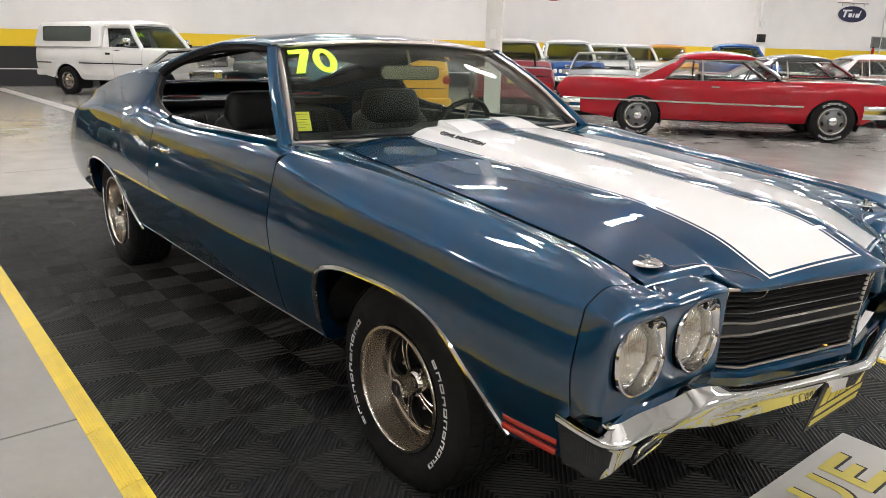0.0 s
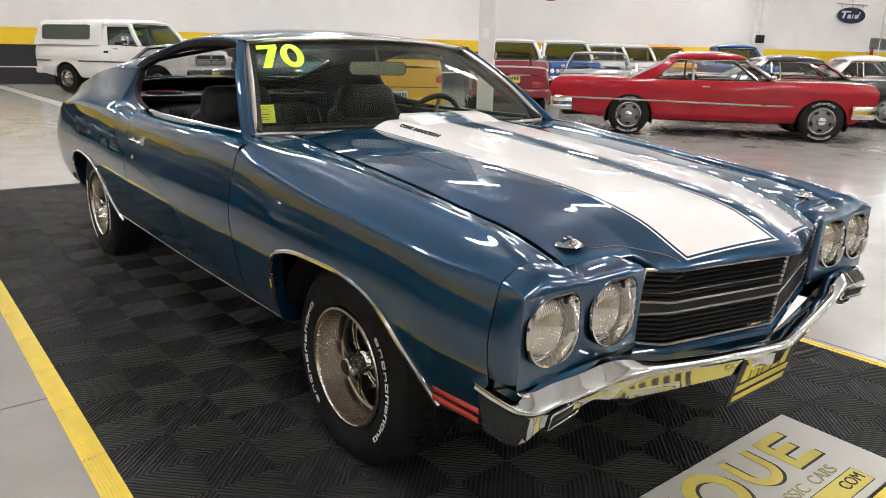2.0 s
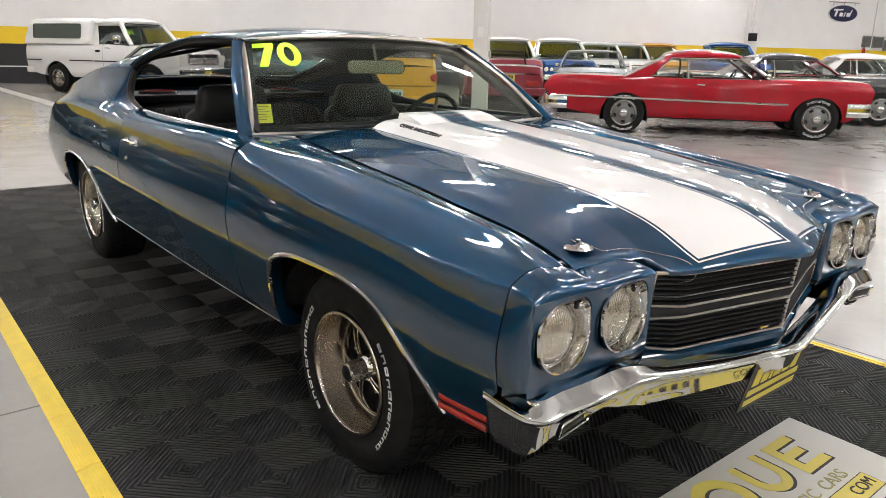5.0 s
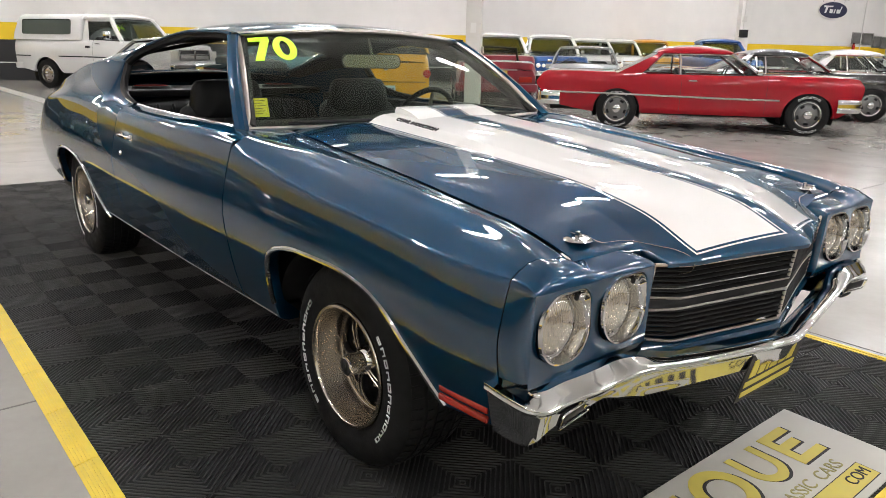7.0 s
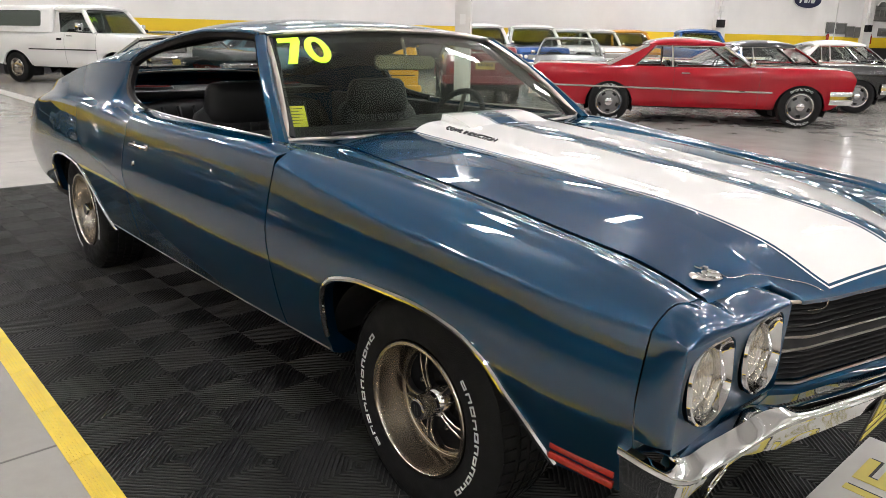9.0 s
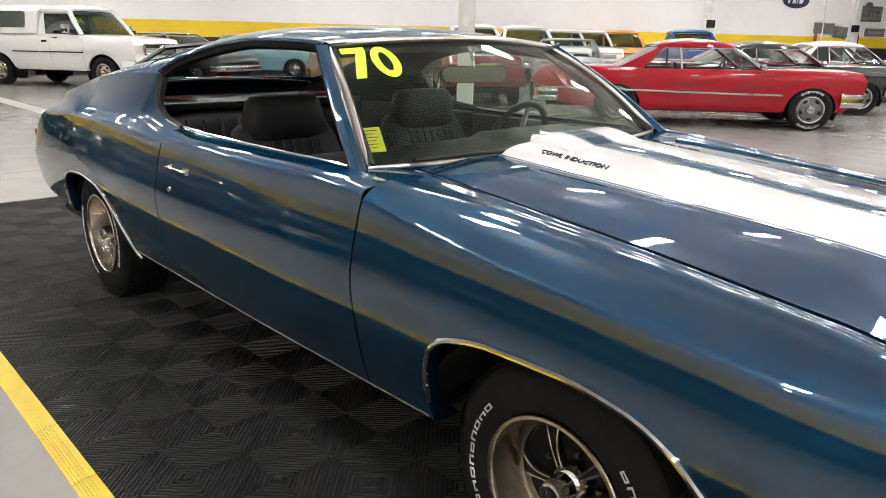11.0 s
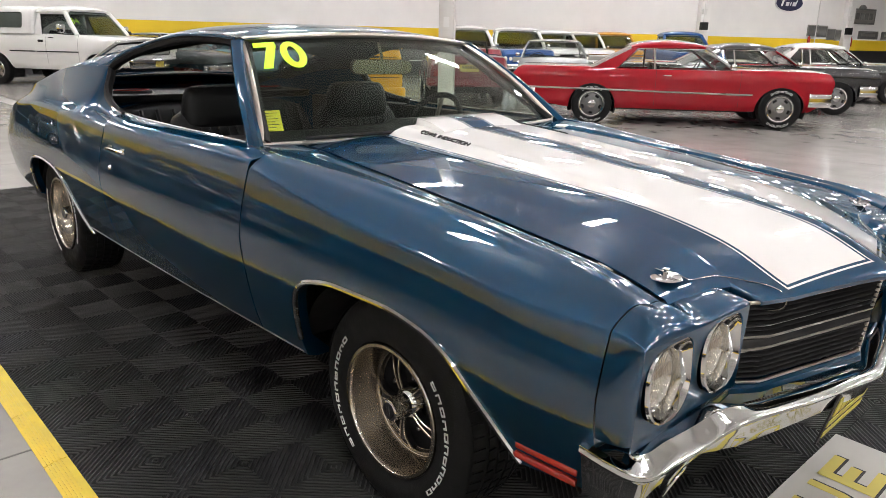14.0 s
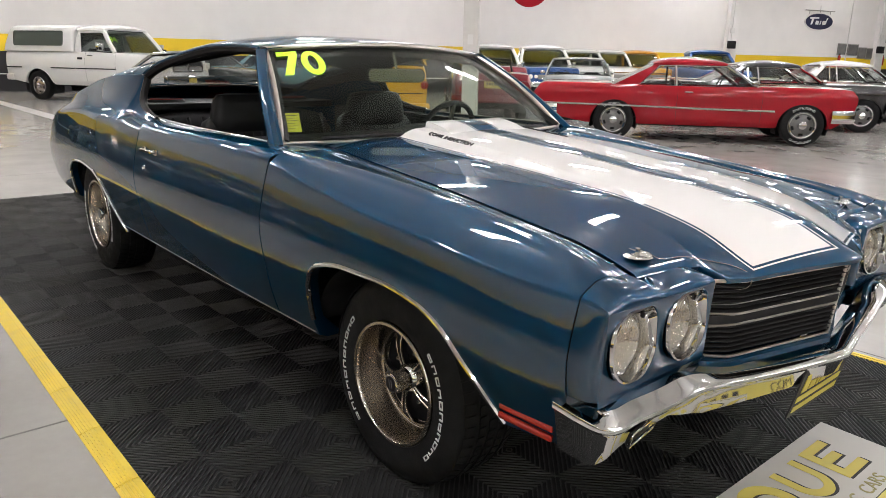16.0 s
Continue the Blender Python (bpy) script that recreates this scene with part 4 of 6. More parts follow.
for p, d in zip(bp2, dv):
    a = abs(p[1])
    k = min(1, max(0, (a - 0.44) / 0.20))  # the top swells over the lamps
    e = min(1, max(0, (a - 0.845) / 0.03))  # and is flat on the wrapped end
    k = k * k * (3 - 2 * k)
    top = [(-0.085, -0.034 + 0.018 * k), (-0.070, -0.018 + 0.034 * k), (-0.048, -0.004 + 0.038 * k), (-0.026, 0.006 + 0.026 * k), (-0.010, 0.006 + 0.006 * k), (-0.002, 0.003)]
    top = [(o * (1 - 0.75 * e), u * (1 - e) + e * 0.004) for o, u in top]
    b = DROP(a)
    low = [(0.001, -0.001), (0.001, -0.007), (-0.003, -0.012), (-0.010, -0.016), (-0.014, -0.024), (-0.016 - 0.10 * b, -0.6 * b), (-0.018 - 0.18 * b, -0.93 * b), (-0.024 - 0.2 * b, -b), (-0.040 - 0.2 * b, -b - 0.002)]
    BR.append([(p[0] + o * d[1], p[1] - o * d[0], p[2] + u) for o, u in top + low])
bump = part("front_bumper", G(BR), M_chrome, car, "chrome front bumper", thick=0.003)
for s in (-1, 1):
    m = pose(0.757, s * 0.742, 0.458, 0, 16, s * -9)
    part("turn_lamp", xform(box(-0.006, 0.004, -0.058, 0.058, -0.017, 0.017, 0.006), m), M_black, bump, "dark parking lamp in the bumper")
    part("lamp_rim", xform(tube([(0.006, y, z) for y, z in rrect(0.062, 0.020, 0.008, 4)] + [(0.006, 0.062, 0.012)], 0.0028, 6), m), M_chrome, bump)
    part("bumper_bolt", lathe([(0.0, 0.016), (0.004, 0.015), (0.007, 0.010), (0.008, 0.0)], 20, "z"), M_chrome, bump).matrix_local = pose(0.722, s * 0.835, 0.5165, 0, 20, s * -30)

# licence plate
pl = part("licence_plate", box(-0.002, 0.002, -0.155, 0.155, -0.078, 0.078), M_ink, car, "black promotional plate with yellow writing")
pl.matrix_local = pose(0.842, 0.0, 0.392, 0, 13, 0)
for y0, y1, z0, z1 in ((-0.13, -0.095, 0.0, 0.055), (-0.085, -0.05, 0.0, 0.055), (-0.04, -0.028, 0.0, 0.055), (-0.018, 0.022, 0.0, 0.055), (0.032, 0.068, 0.0, 0.055), (0.078, 0.112, 0.0, 0.055), (-0.14, 0.14, -0.03, -0.012), (-0.14, 0.14, -0.062, -0.045)):
    part("plate_bar", box(0.0021, 0.004, y0, y1, z0, z1), M_yellow_ink, pl, "yellow bar of writing")

# wheel arch mouldings, inner wheel houses, underbody
for s in (-1, 1):
    for fn, a, b in ((ARCH_F, -0.365, 0.47), (ARCH_R, -3.20, -2.32)):
        pts = []
        for k in range(41):
            x = a + (b - a) * (0.5 - 0.5 * math.cos(math.pi * k / 40))
            z = fn(x)
            pts.append((x, s * (side_y(x, z) + 0.001), z))
        part("arch_moulding", tube(pts, 0.0085, 8), M_chrome, car, "chrome wheel arch moulding")
        cx = (a + b) / 2
        P = [[(cx + 0.46 * math.cos(t), s * y, 0.40 + 0.28 * math.sin(t)) for y in (0.85, 0.5)] for t in np.linspace(0.0, math.pi, 25)]
        Pc = [[(cx + 0.46 * math.cos(t) * q, s * 0.5, 0.40 + 0.28 * math.sin(t) * q) for q in (1, 0)] for t in np.linspace(0.0, math.pi, 25)]
        part("wheel_house", join(G(P), G(Pc)), M_under, car)
part("underbody", join(box(-2.3, -0.45, -0.80, 0.80, 0.315, 0.33), box(-4.0, -3.3, -0.72, 0.72, 0.36, 0.38), box(-3.3, -2.3, -0.48, 0.48, 0.3, 0.36), box(-0.45, 0.50, -0.48, 0.48, 0.30, 0.34)), M_under, car)
part("firewall", box(-0.60, -0.55, -0.78, 0.78, 0.30, 0.88), M_under, car)
for s in (-1, 1):
    part("rocker_moulding", tube([(x, s * (side_y(x, ZB(x) + 0.006) + 0.001), ZB(x) + 0.006) for x in np.linspace(-0.38, -2.31, 40)], 0.003, 6), M_argent, car, "thin bright rocker moulding")
    mk = part("side_marker", join(xform(box(-0.075, 0.075, -0.004, 0.006, 0.004, 0.02, 0.003), Matrix()), xform(box(-0.075, 0.075, -0.004, 0.006, -0.02, -0.004, 0.003), Matrix())), M_redlens, car, "red side marker lamp in two bars")
    mk.matrix_local = pose(0.540, s * (side_y(0.54, 0.43) + 0.001), 0.431, 0, -3, (s * 180 if s < 0 else 0) + s * -7)

# door handles and locks
for dr, s in zip(doors, (1, -1)):
    hx, hz = -1.68, 0.825
    hy = side_y(hx, hz)
    h = part("door_handle", join(tube(curve3([(0.085, 0, 0), (0.075, 0.028, 0.002), (0.03, 0.036, 0.004), (-0.05, 0.036, 0.004), (-0.085, 0.028, 0.0), (-0.09, 0, 0)], 20), 0.009, 8), box(0.055, 0.10, -0.004, 0.012, -0.016, 0.016, 0.006), box(-0.105, -0.06, -0.004, 0.012, -0.016, 0.016, 0.006)), M_chrome, dr, "chrome door handle")
    h.matrix_local = pose(hx, s * (hy + 0.002), hz, 0, 0, 0) @ Matrix.Diagonal((0.85, 0.7 * s, 0.8, 1))
    lk = part("door_lock", lathe([(0.008, 0.0), (0.008, 0.008), (0.0, 0.012)], 16), M_chrome, dr)
    lk.matrix_local = pose(hx - 0.06, s * (side_y(hx - 0.06, 0.745)), 0.745) @ Matrix.Diagonal((1, s, 1, 1))

# tail lamp edge wrapping the rear corner
for s in (-1, 1):
    part("tail_lamp", box(-4.085, -4.05, min(s * 0.38, s * 0.80), max(s * 0.38, s * 0.80), 0.60, 0.74, 0.01), M_redlens, car)
    for k in range(6):
        zv = 0.60 + 0.03 * k
        yv = side_y(-4.02, zv)
        part("tail_vent", box(-4.045, -4.0, min(s * (yv - 0.02), s * (yv + 0.004)), max(s * (yv - 0.02), s * (yv + 0.004)), zv, zv + 0.018, 0.003), M_black, car)
part("rear_bumper", sweep(curve3([(-3.98, 0.80, 0.5), (-4.03, 0.79, 0.5), (-4.07, 0.74, 0.5), (-4.12, 0.5, 0.5), (-4.13, 0, 0.5), (-4.12, -0.5, 0.5), (-4.07, -0.74, 0.5), (-4.03, -0.79, 0.5), (-3.98, -0.80, 0.5)], 60), [(-0.02, 0.06), (0.01, 0.05), (0.02, 0.0), (0.01, -0.06), (-0.02, -0.07)]), M_chrome, car, "chrome rear bumper", thick=0.003)


# wheels: mesh built facing +y, hub at the origin
TYRE_R = 0.332
tyre_prof = [(-0.10, 0.205), (-0.112, 0.24), (-0.112, 0.285), (-0.102, 0.315), (-0.085, 0.329), (-0.05, TYRE_R), (0.05, TYRE_R), (0.085, 0.329), (0.103, 0.316), (0.116, 0.292), (0.1205, 0.265), (0.120, 0.238), (0.1165, 0.216), (0.113, 0.204), (0.085, 0.198)]
tyre_vf = lathe(tyre_prof, 72)
blocks = []
for k in range(60):
    a = 2 * math.pi * k / 60
    for d0, d1, sh in ((-0.10, -0.064, 0), (-0.050, -0.026, 0.04), (-0.013, 0.013, 0), (0.026, 0.050, 0.04), (0.064, 0.10, 0)):
        a0, a1 = a + sh, a + sh + 2 * math.pi / 60 * 0.8
        r0, r1 = TYRE_R - 0.004, TYRE_R + 0.005
        e = 0.006 if abs(d0 + d1) > 0.12 else 0
        V = []
        for aa in (a0, a1):
            for d in (d0, d1):
                rr = r1 - (0.011 if abs(d) > 0.09 else 0)
                V += [(r0 * math.cos(aa), d, r0 * math.sin(aa)), (rr * math.cos(aa), d, rr * math.sin(aa))]
        blocks.append((V, [(0, 1, 3, 2), (4, 6, 7, 5), (1, 5, 7, 3), (0, 4, 5, 1), (2, 3, 7, 6)]))
tread_vf = join(*blocks)
rim_prof = [(0.095, 0.2005), (0.116, 0.2005), (0.1195, 0.198), (0.1195, 0.1895), (0.116, 0.1870), (0.104, 0.186), (0.070, 0.182), (0.055, 0.176), (0.030, 0.170), (0.022, 0.160), (0.018, 0.152)]
rim_vf = lathe(rim_prof, 64)


def spoke_at(f):
    """Radius, half width and depth along a spoke from the hub to the rim."""
    return 0.046 + 0.112 * f, 0.0065 + 0.003 * f + 0.017 * f ** 3, 0.052 - 0.026 * f + 0.010 * math.sin(math.pi * f)


def spoke(k):
    P = []
    for f in np.linspace(0, 1, 9):
        r, hw, d = spoke_at(f)
        P.append([(r, d - 0.020, -hw), (r, d, -hw), (r, d - 0.003, -hw * 0.6), (r, d - 0.004, 0), (r, d - 0.003, hw * 0.6), (r, d, hw), (r, d - 0.020, hw)])
    return xform(G(P), Matrix.Rotation(2 * math.pi * k / 5, 4, "Y"))


def spoke_rail(k, sd):
    pts = []
    for f in np.linspace(0, 1, 9):
        r, hw, d = spoke_at(f)
        pts.append((r, d + 0.002, sd * hw))
    return xform(tube(pts, 0.0036, 6), Matrix.Rotation(2 * math.pi * k / 5, 4, "Y"))


bowl_vf = lathe([(0.012, 0.164), (-0.004, 0.12), (-0.004, 0.07), (0.012, 0.04)], 48)
ring_vf = lathe([(0.020, 0.170), (0.030, 0.167), (0.033, 0.162), (0.031, 0.157), (0.020, 0.153)], 48)
hub_vf = lathe([(0.01, 0.056), (0.040, 0.052), (0.054, 0.044), (0.060, 0.037), (0.104, 0.034), (0.112, 0.031), (0.114, 0.027), (0.112, 0.0)], 40)


def letter_bars(a0, a1, n, r0, r1, base, height):
    """Plain raised white bars set round the side wall, one for each letter."""
    vfs = []
    for k in range(n):
        f0, f1 = (k + 0.12) / n, (k + 0.88) / n
        b0, b1 = a0 + (a1 - a0) * f0, a0 + (a1 - a0) * f1
        lo, hi = r0, r1
        if k % 3 == 1:
            hi = r0 + (r1 - r0) * 0.8
        th = abs(b1 - b0) * 0.19
        sg = 1 if b1 > b0 else -1
        def quad(c0, c1, p0, p1):
            V = []
            for aa in (c0, c1):
                for r in (p0, p1):
                    for d in (base, base + height):
                        V.append((r * math.cos(aa), d, r * math.sin(aa)))
            return V, [(0, 1, 3, 2), (4, 6, 7, 5), (1, 5, 7, 3), (0, 4, 5, 1), (2, 3, 7, 6)]
        vfs.append(quad(b0, b0 + sg * th, lo, hi))
        vfs.append(quad(b1 - sg * th, b1, lo, hi))
        vfs.append(quad(b0, b1, hi - (r1 - r0) * 0.18, hi))
        if k % 2 == 0:
            vfs.append(quad(b0, b1, lo, lo + (r1 - r0) * 0.18))
    return join(*vfs)


def coupe_wheel(x, s, turn, front):
    w = part("wheel", rim_vf, M_alu, car, "five-spoke sport wheel with polished rim")
    part("tyre", tyre_vf, M_rubber, w, "black tyre with raised white lettering")
    part("tread", tread_vf, M_rubber, w, smooth=0, weld=False)
    part("bowl", bowl_vf, M_black, w)
    part("rim_ring", ring_vf, M_alu, w)
    for k in range(5):
        sp_ = part("spoke", spoke(k), M_black, w, "black spoke with bright edges")
        for sd in (-1, 1):
            part("spoke_edge", spoke_rail(k, sd), M_alu, sp_)
    part("hub_cap", hub_vf, M_chrome, w, "chrome hub cap with dark centre")
    part("hub_mark", lathe([(0.1145, 0.0), (0.1145, 0.024)], 24), M_black, w)
    part("hub_badge", join(box(-0.008, -0.003, 0.115, 0.116, -0.014, 0.014), box(0.003, 0.008, 0.115, 0.116, -0.014, 0.014)), M_chrome, w)
    for k in range(5):
        a = 2 * math.pi * (k + 0.5) / 5
        part("lug_nut", move(lathe([(0.0, 0.010), (0.034, 0.010), (0.040, 0.006), (0.040, 0.0)], 10), 0.082 * math.cos(a), 0, 0.082 * math.sin(a)), M_chrome, w)
    part("side_letters", letter_bars(math.radians(234), math.radians(146), 11, 0.2445, 0.2585, 0.119, 0.0035), M_white_ink, w, "white raised bars of lettering", smooth=0, weld=False)
    part("side_letters", letter_bars(math.radians(50), math.radians(-42), 11, 0.2445, 0.2585, 0.119, 0.0035), M_white_ink, w, "white raised bars of lettering", smooth=0, weld=False)
    k = 0.94 if front else 1.0
    w.matrix_local = pose(x, s * (0.735 if front else 0.742), TYRE_R * k, 0, 0, 180 if s < 0 else 0) @ Matrix.Rotation(radians(turn), 4, "Y") @ Matrix.Diagonal((k, 1, k, 1))


for s in (-1, 1):
    coupe_wheel(-0.012, s, 8, True)
    coupe_wheel(-2.86, s, 25, False)

# ---- coupe interior ----
part("cabin_floor", box(-2.75, -0.6, -0.78, 0.78, 0.302, 0.36), M_carpet, car)
dash_sec = [(-0.86, 0.905), (-0.95, 0.915), (-1.10, 0.925), (-1.18, 0.915), (-1.20, 0.88), (-1.18, 0.72), (-1.10, 0.60)]
part("dashboard", G([[(x + 0.06 * (1 - (y / 0.75) ** 2) * (x > -1.0), y, z + (0.02 if (0.1 < y < 0.6 and x < -1.05 and z > 0.85) else 0)) for x, z in dash_sec] for y in np.linspace(-0.75, 0.75, 31)]), M_vinyl, car, "black padded dashboard", thick=0.006)
for s in (-1, 1):
    part("door_card", box(-1.86, -0.85, min(s * 0.79, s * 0.74), max(s * 0.79, s * 0.74), 0.36, 0.925, 0.02), M_vinyl, car, "black vinyl inner door panel")
    part("rear_side_card", box(-2.8, -1.88, min(s * 0.80, s * 0.72), max(s * 0.80, s * 0.72), 0.36, 0.93, 0.02), M_vinyl, car)


def seat_back(x, y, w, h, lean, z0, thick=0.14):
    P = []
    for f in np.linspace(0, 1, 14):
        hw = w / 2 * (1 - 0.12 * f ** 2) * (1 if f < 0.9 else 1 - (f - 0.9) * 3.0)
        cx = x - lean * f
        z = z0 + h * f
        t = thick * (1 - 0.35 * f) * (1 if f < 0.93 else 0.5)
        ring = []
        for a in np.linspace(0, 2 * math.pi, 25)[:-1]:
            c, s_ = math.cos(a), math.sin(a)
            ring.append((cx + t / 2 * math.copysign(abs(c) ** 0.5, c), y + hw * math.copysign(abs(s_) ** 0.35, s_), z))
        P.append(ring)
    V, F = G(P, close_v=True)
    F.append(tuple(range(13 * 24, 14 * 24)))
    return V, F


def bucket_seat(y, dx=0.13):
    b = part("seat", box(-1.95 + dx, -1.38 + dx, y - 0.27, y + 0.27, 0.40, 0.56, 0.05, 4), M_vinyl, car, "black vinyl bucket seat")
    part("backrest", seat_back(-1.86 + dx, y, 0.54, 0.45, 0.20, 0.50), M_vinyl, b)
    rest = [[(-2.02 + dx + 0.055 * math.copysign(abs(math.cos(u)) ** 0.6, math.cos(u)) * k - 0.04 * (z - 0.88), y + w * math.copysign(abs(math.sin(u)) ** 0.5, math.sin(u)), z) for u in np.linspace(0, 2 * math.pi, 29)[:-1]]
            for z, w, k in ((0.865, 0.150, 0.7), (0.885, 0.185, 1.0), (0.93, 0.192, 1.08), (0.99, 0.182, 1.05), (1.03, 0.170, 0.95), (1.052, 0.150, 0.7), (1.058, 0.110, 0.4))]
    rest.append([(-2.025 + dx, y, 1.059)] * 28)
    part("headrest", G(rest, close_v=True), M_vinyl, b, "broad padded vinyl headrest")
    for k in range(-3, 4):
        part("seat_pleat", tube([(-1.80 + dx - 0.20 * f + 0.004, y + k * 0.045, 0.53 + 0.40 * f) for f in np.linspace(0.1, 0.85, 8)], 0.004, 6), M_vinyl, b)


bucket_seat(-0.36)
bucket_seat(0.43)
rs = part("rear_seat", box(-2.65, -2.2, -0.66, 0.66, 0.38, 0.56, 0.05, 4), M_vinyl, car, "black vinyl rear bench")
part("backrest", seat_back(-2.58, 0, 1.30, 0.42, 0.18, 0.50, 0.16), M_vinyl, rs)
for k in range(-6, 7):
    part("seat_pleat", tube([(-2.515 - 0.17 * f, k * 0.09, 0.54 + 0.36 * f) for f in np.linspace(0.1, 0.95, 8)], 0.012, 6), M_vinyl, rs)
part("parcel_shelf", box(-3.25, -2.72, -0.66, 0.66, 0.925, 0.965, 0.01), M_vinyl, car, "black parcel shelf with speakers")
for s in (-1, 1):
    V, F = lathe([(0.0, 1.0), (0.014, 0.95), (0.018, 0.8), (0.012, 0.74), (0.006, 0.3), (0.006, 0)], 32, "z")
    sp = part("shelf_speaker", ([(p[0] * 0.075, p[1] * 0.115, p[2]) for p in V], F), M_black, car, "oval shelf speaker with red trim")
    sp.location = (-2.86, s * 0.42, 0.967)
    V, F = lathe([(0.012, 0.86), (0.02, 0.84), (0.02, 0.78), (0.012, 0.76)], 32, "z")
    part("speaker_ring", ([(p[0] * 0.078, p[1] * 0.118, p[2]) for p in V], F), M_redlens, sp)

# steering wheel on the car's left, column, shifter, console
sw = part("steering_wheel", lathe([(0.014 * math.cos(a), 0.178 + 0.014 * math.sin(a)) for a in np.linspace(0, 2 * math.pi, 13)], 48, "x"), M_black, car, "black steering wheel")
sw.matrix_local = pose(-1.27, 0.43, 0.865, 0, 22, 0)
part("wheel_hub", lathe([(0.03, 0.0), (0.03, 0.04), (0.0, 0.06), (-0.04, 0.05)], 24, "x"), M_black, sw)
for a in (90, 210, 330):
    part("wheel_spoke", tube([(0.01, 0.03 * math.cos(radians(a)), 0.03 * math.sin(radians(a))), (0.004, 0.17 * math.cos(radians(a)), 0.17 * math.sin(radians(a)))], 0.011, 6), M_argent, sw)
part("steering_column", tube([(-1.24, 0.43, 0.855), (-1.0, 0.43, 0.77)], 0.032, 10), M_black, car)
con = part("console", box(-2.0, -1.2, -0.10, 0.10, 0.36, 0.53, 0.03, 3), M_vinyl, car)
part("shifter", join(tube([(-1.5, 0, 0.52), (-1.52, 0, 0.72)], 0.008, 8), box(-1.545, -1.495, -0.02, 0.02, 0.71, 0.76, 0.012)), M_chrome, con, "chrome gear shifter")

# inside mirror
MIRROR_TURN = Matrix(((0, 0, 1, 0), (1, 0, 0, 0), (0, 1, 0, 0), (0, 0, 0, 1)))
im = part("inside_mirror", xform(prism(rrect(0.135, 0.031, 0.026), 0.022), MIRROR_TURN @ Matrix.Translation((0, 0, -0.011))), M_black, car, "inside mirror on a stalk")
im.matrix_local = pose(-1.12, 0.0, 1.165, 0, -2, -20)
part("mirror_face", xform(prism(rrect(0.127, 0.025, 0.021), 0.002), MIRROR_TURN @ Matrix.Translation((0, 0, -0.0145))), M_mirror, im)
part("mirror_back", xform(prism(rrect(0.130, 0.0275, 0.023), 0.003), MIRROR_TURN @ Matrix.Translation((0, 0, 0.0115))), M_alu, im)
part("mirror_stalk", tube([(0.008, 0, 0.02), (0.0, 0, 0.05), (-0.04, 0, 0.10)], 0.007, 6), M_alu, im)

# wipers at the base of the glass
for y0, y1 in ((-0.62, -0.10), (0.05, 0.58)):
    pts = [(-0.775 + 0.105 * (1 - (y / 0.75) ** 2) - 0.02 * (y - y0), y, 0.948 + 0.05 * (y - y0) * (y1 - y)) for y in np.linspace(y0, y1, 12)]
    part("wiper", tube(pts, 0.006, 6), M_black, car)


# writing on the windshield and the paper on it
def on_glass(u, f, lift):
    """A place on the windshield: u across (-1 is the car's right), f up."""
    hy = WS0.y + (WS1.y - WS0.y) * f
    x = WS0.x + (WS1.x - WS0.x) * f + (0.11 - 0.03 * f) * (1 - u * u) + 0.01 * math.sin(math.pi * f)
    z = WS0.z + (WS1.z - WS0.z) * f + 0.03 * f * (1 - u * u) + 0.022 * math.sin(math.pi * f)
    return Vector((x, u * hy, z)) + Vector((0.6, 0, 0.8)) * lift


def bent(vf, u, f, sc, h, lift):
    """Lays a flat shape in metres on the curved glass, about the place (u, f)."""
    out = []
    for x, y, z in vf[0]:
        out.append(tuple(on_glass(u + sc * x / 0.68, f + sc * y / 0.53, lift + z)))
    return out, vf[1]


digit7 = [(-0.045, 0.085), (0.05, 0.085), (0.05, 0.055), (0.005, -0.085), (-0.032, -0.085), (0.008, 0.052), (-0.045, 0.052)]
k7 = prism(digit7, 0.0012)
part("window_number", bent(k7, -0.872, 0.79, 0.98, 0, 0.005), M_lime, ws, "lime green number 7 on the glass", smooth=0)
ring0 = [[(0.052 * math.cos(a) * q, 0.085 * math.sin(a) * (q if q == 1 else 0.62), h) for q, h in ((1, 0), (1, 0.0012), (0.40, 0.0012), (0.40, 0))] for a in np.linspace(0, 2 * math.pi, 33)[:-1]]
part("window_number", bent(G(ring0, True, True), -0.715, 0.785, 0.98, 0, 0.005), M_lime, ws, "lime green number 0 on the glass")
stk = part("paper_note", bent(join(*[box(-0.029 + 0.0145 * k, -0.0145 + 0.0145 * k, -0.043, 0.043, 0, 0.0006) for k in range(4)]), -0.93, 0.19, 1.0, 0, -0.008), M_sticker, ws, "yellow paper note behind the glass", smooth=0)
part("note_bar", bent(join(*[box(-0.022, 0.020 - 0.012 * (k % 2), 0.030 - 0.012 * k, 0.0325 - 0.012 * k, 0.0008, 0.0011) for k in range(6)]), -0.93, 0.19, 1.0, 0, -0.008), M_ink, stk, "dark bars of writing", smooth=0)

# ---- sign board on the mat ----
sb = thing("sign_board", "white flat sign board with yellow block shapes on the mat", "sign")
part("board", box(-0.195, 0.195, -0.61, 0.61, 0.0, 0.006, 0.001), M_board, sb)


def bar(x0, x1, y0, y1):
    part("sign_bar", box(x0, x1, y0, y1, 0.0066, 0.0078), M_yellow_ink, sb, "yellow block of writing", smooth=0)
    part("sign_shadow", box(x0 + 0.004, x1 + 0.008, y0 + 0.004, y1 + 0.008, 0.0061, 0.0066), M_ink, sb, "dark shadow of a block", smooth=0)


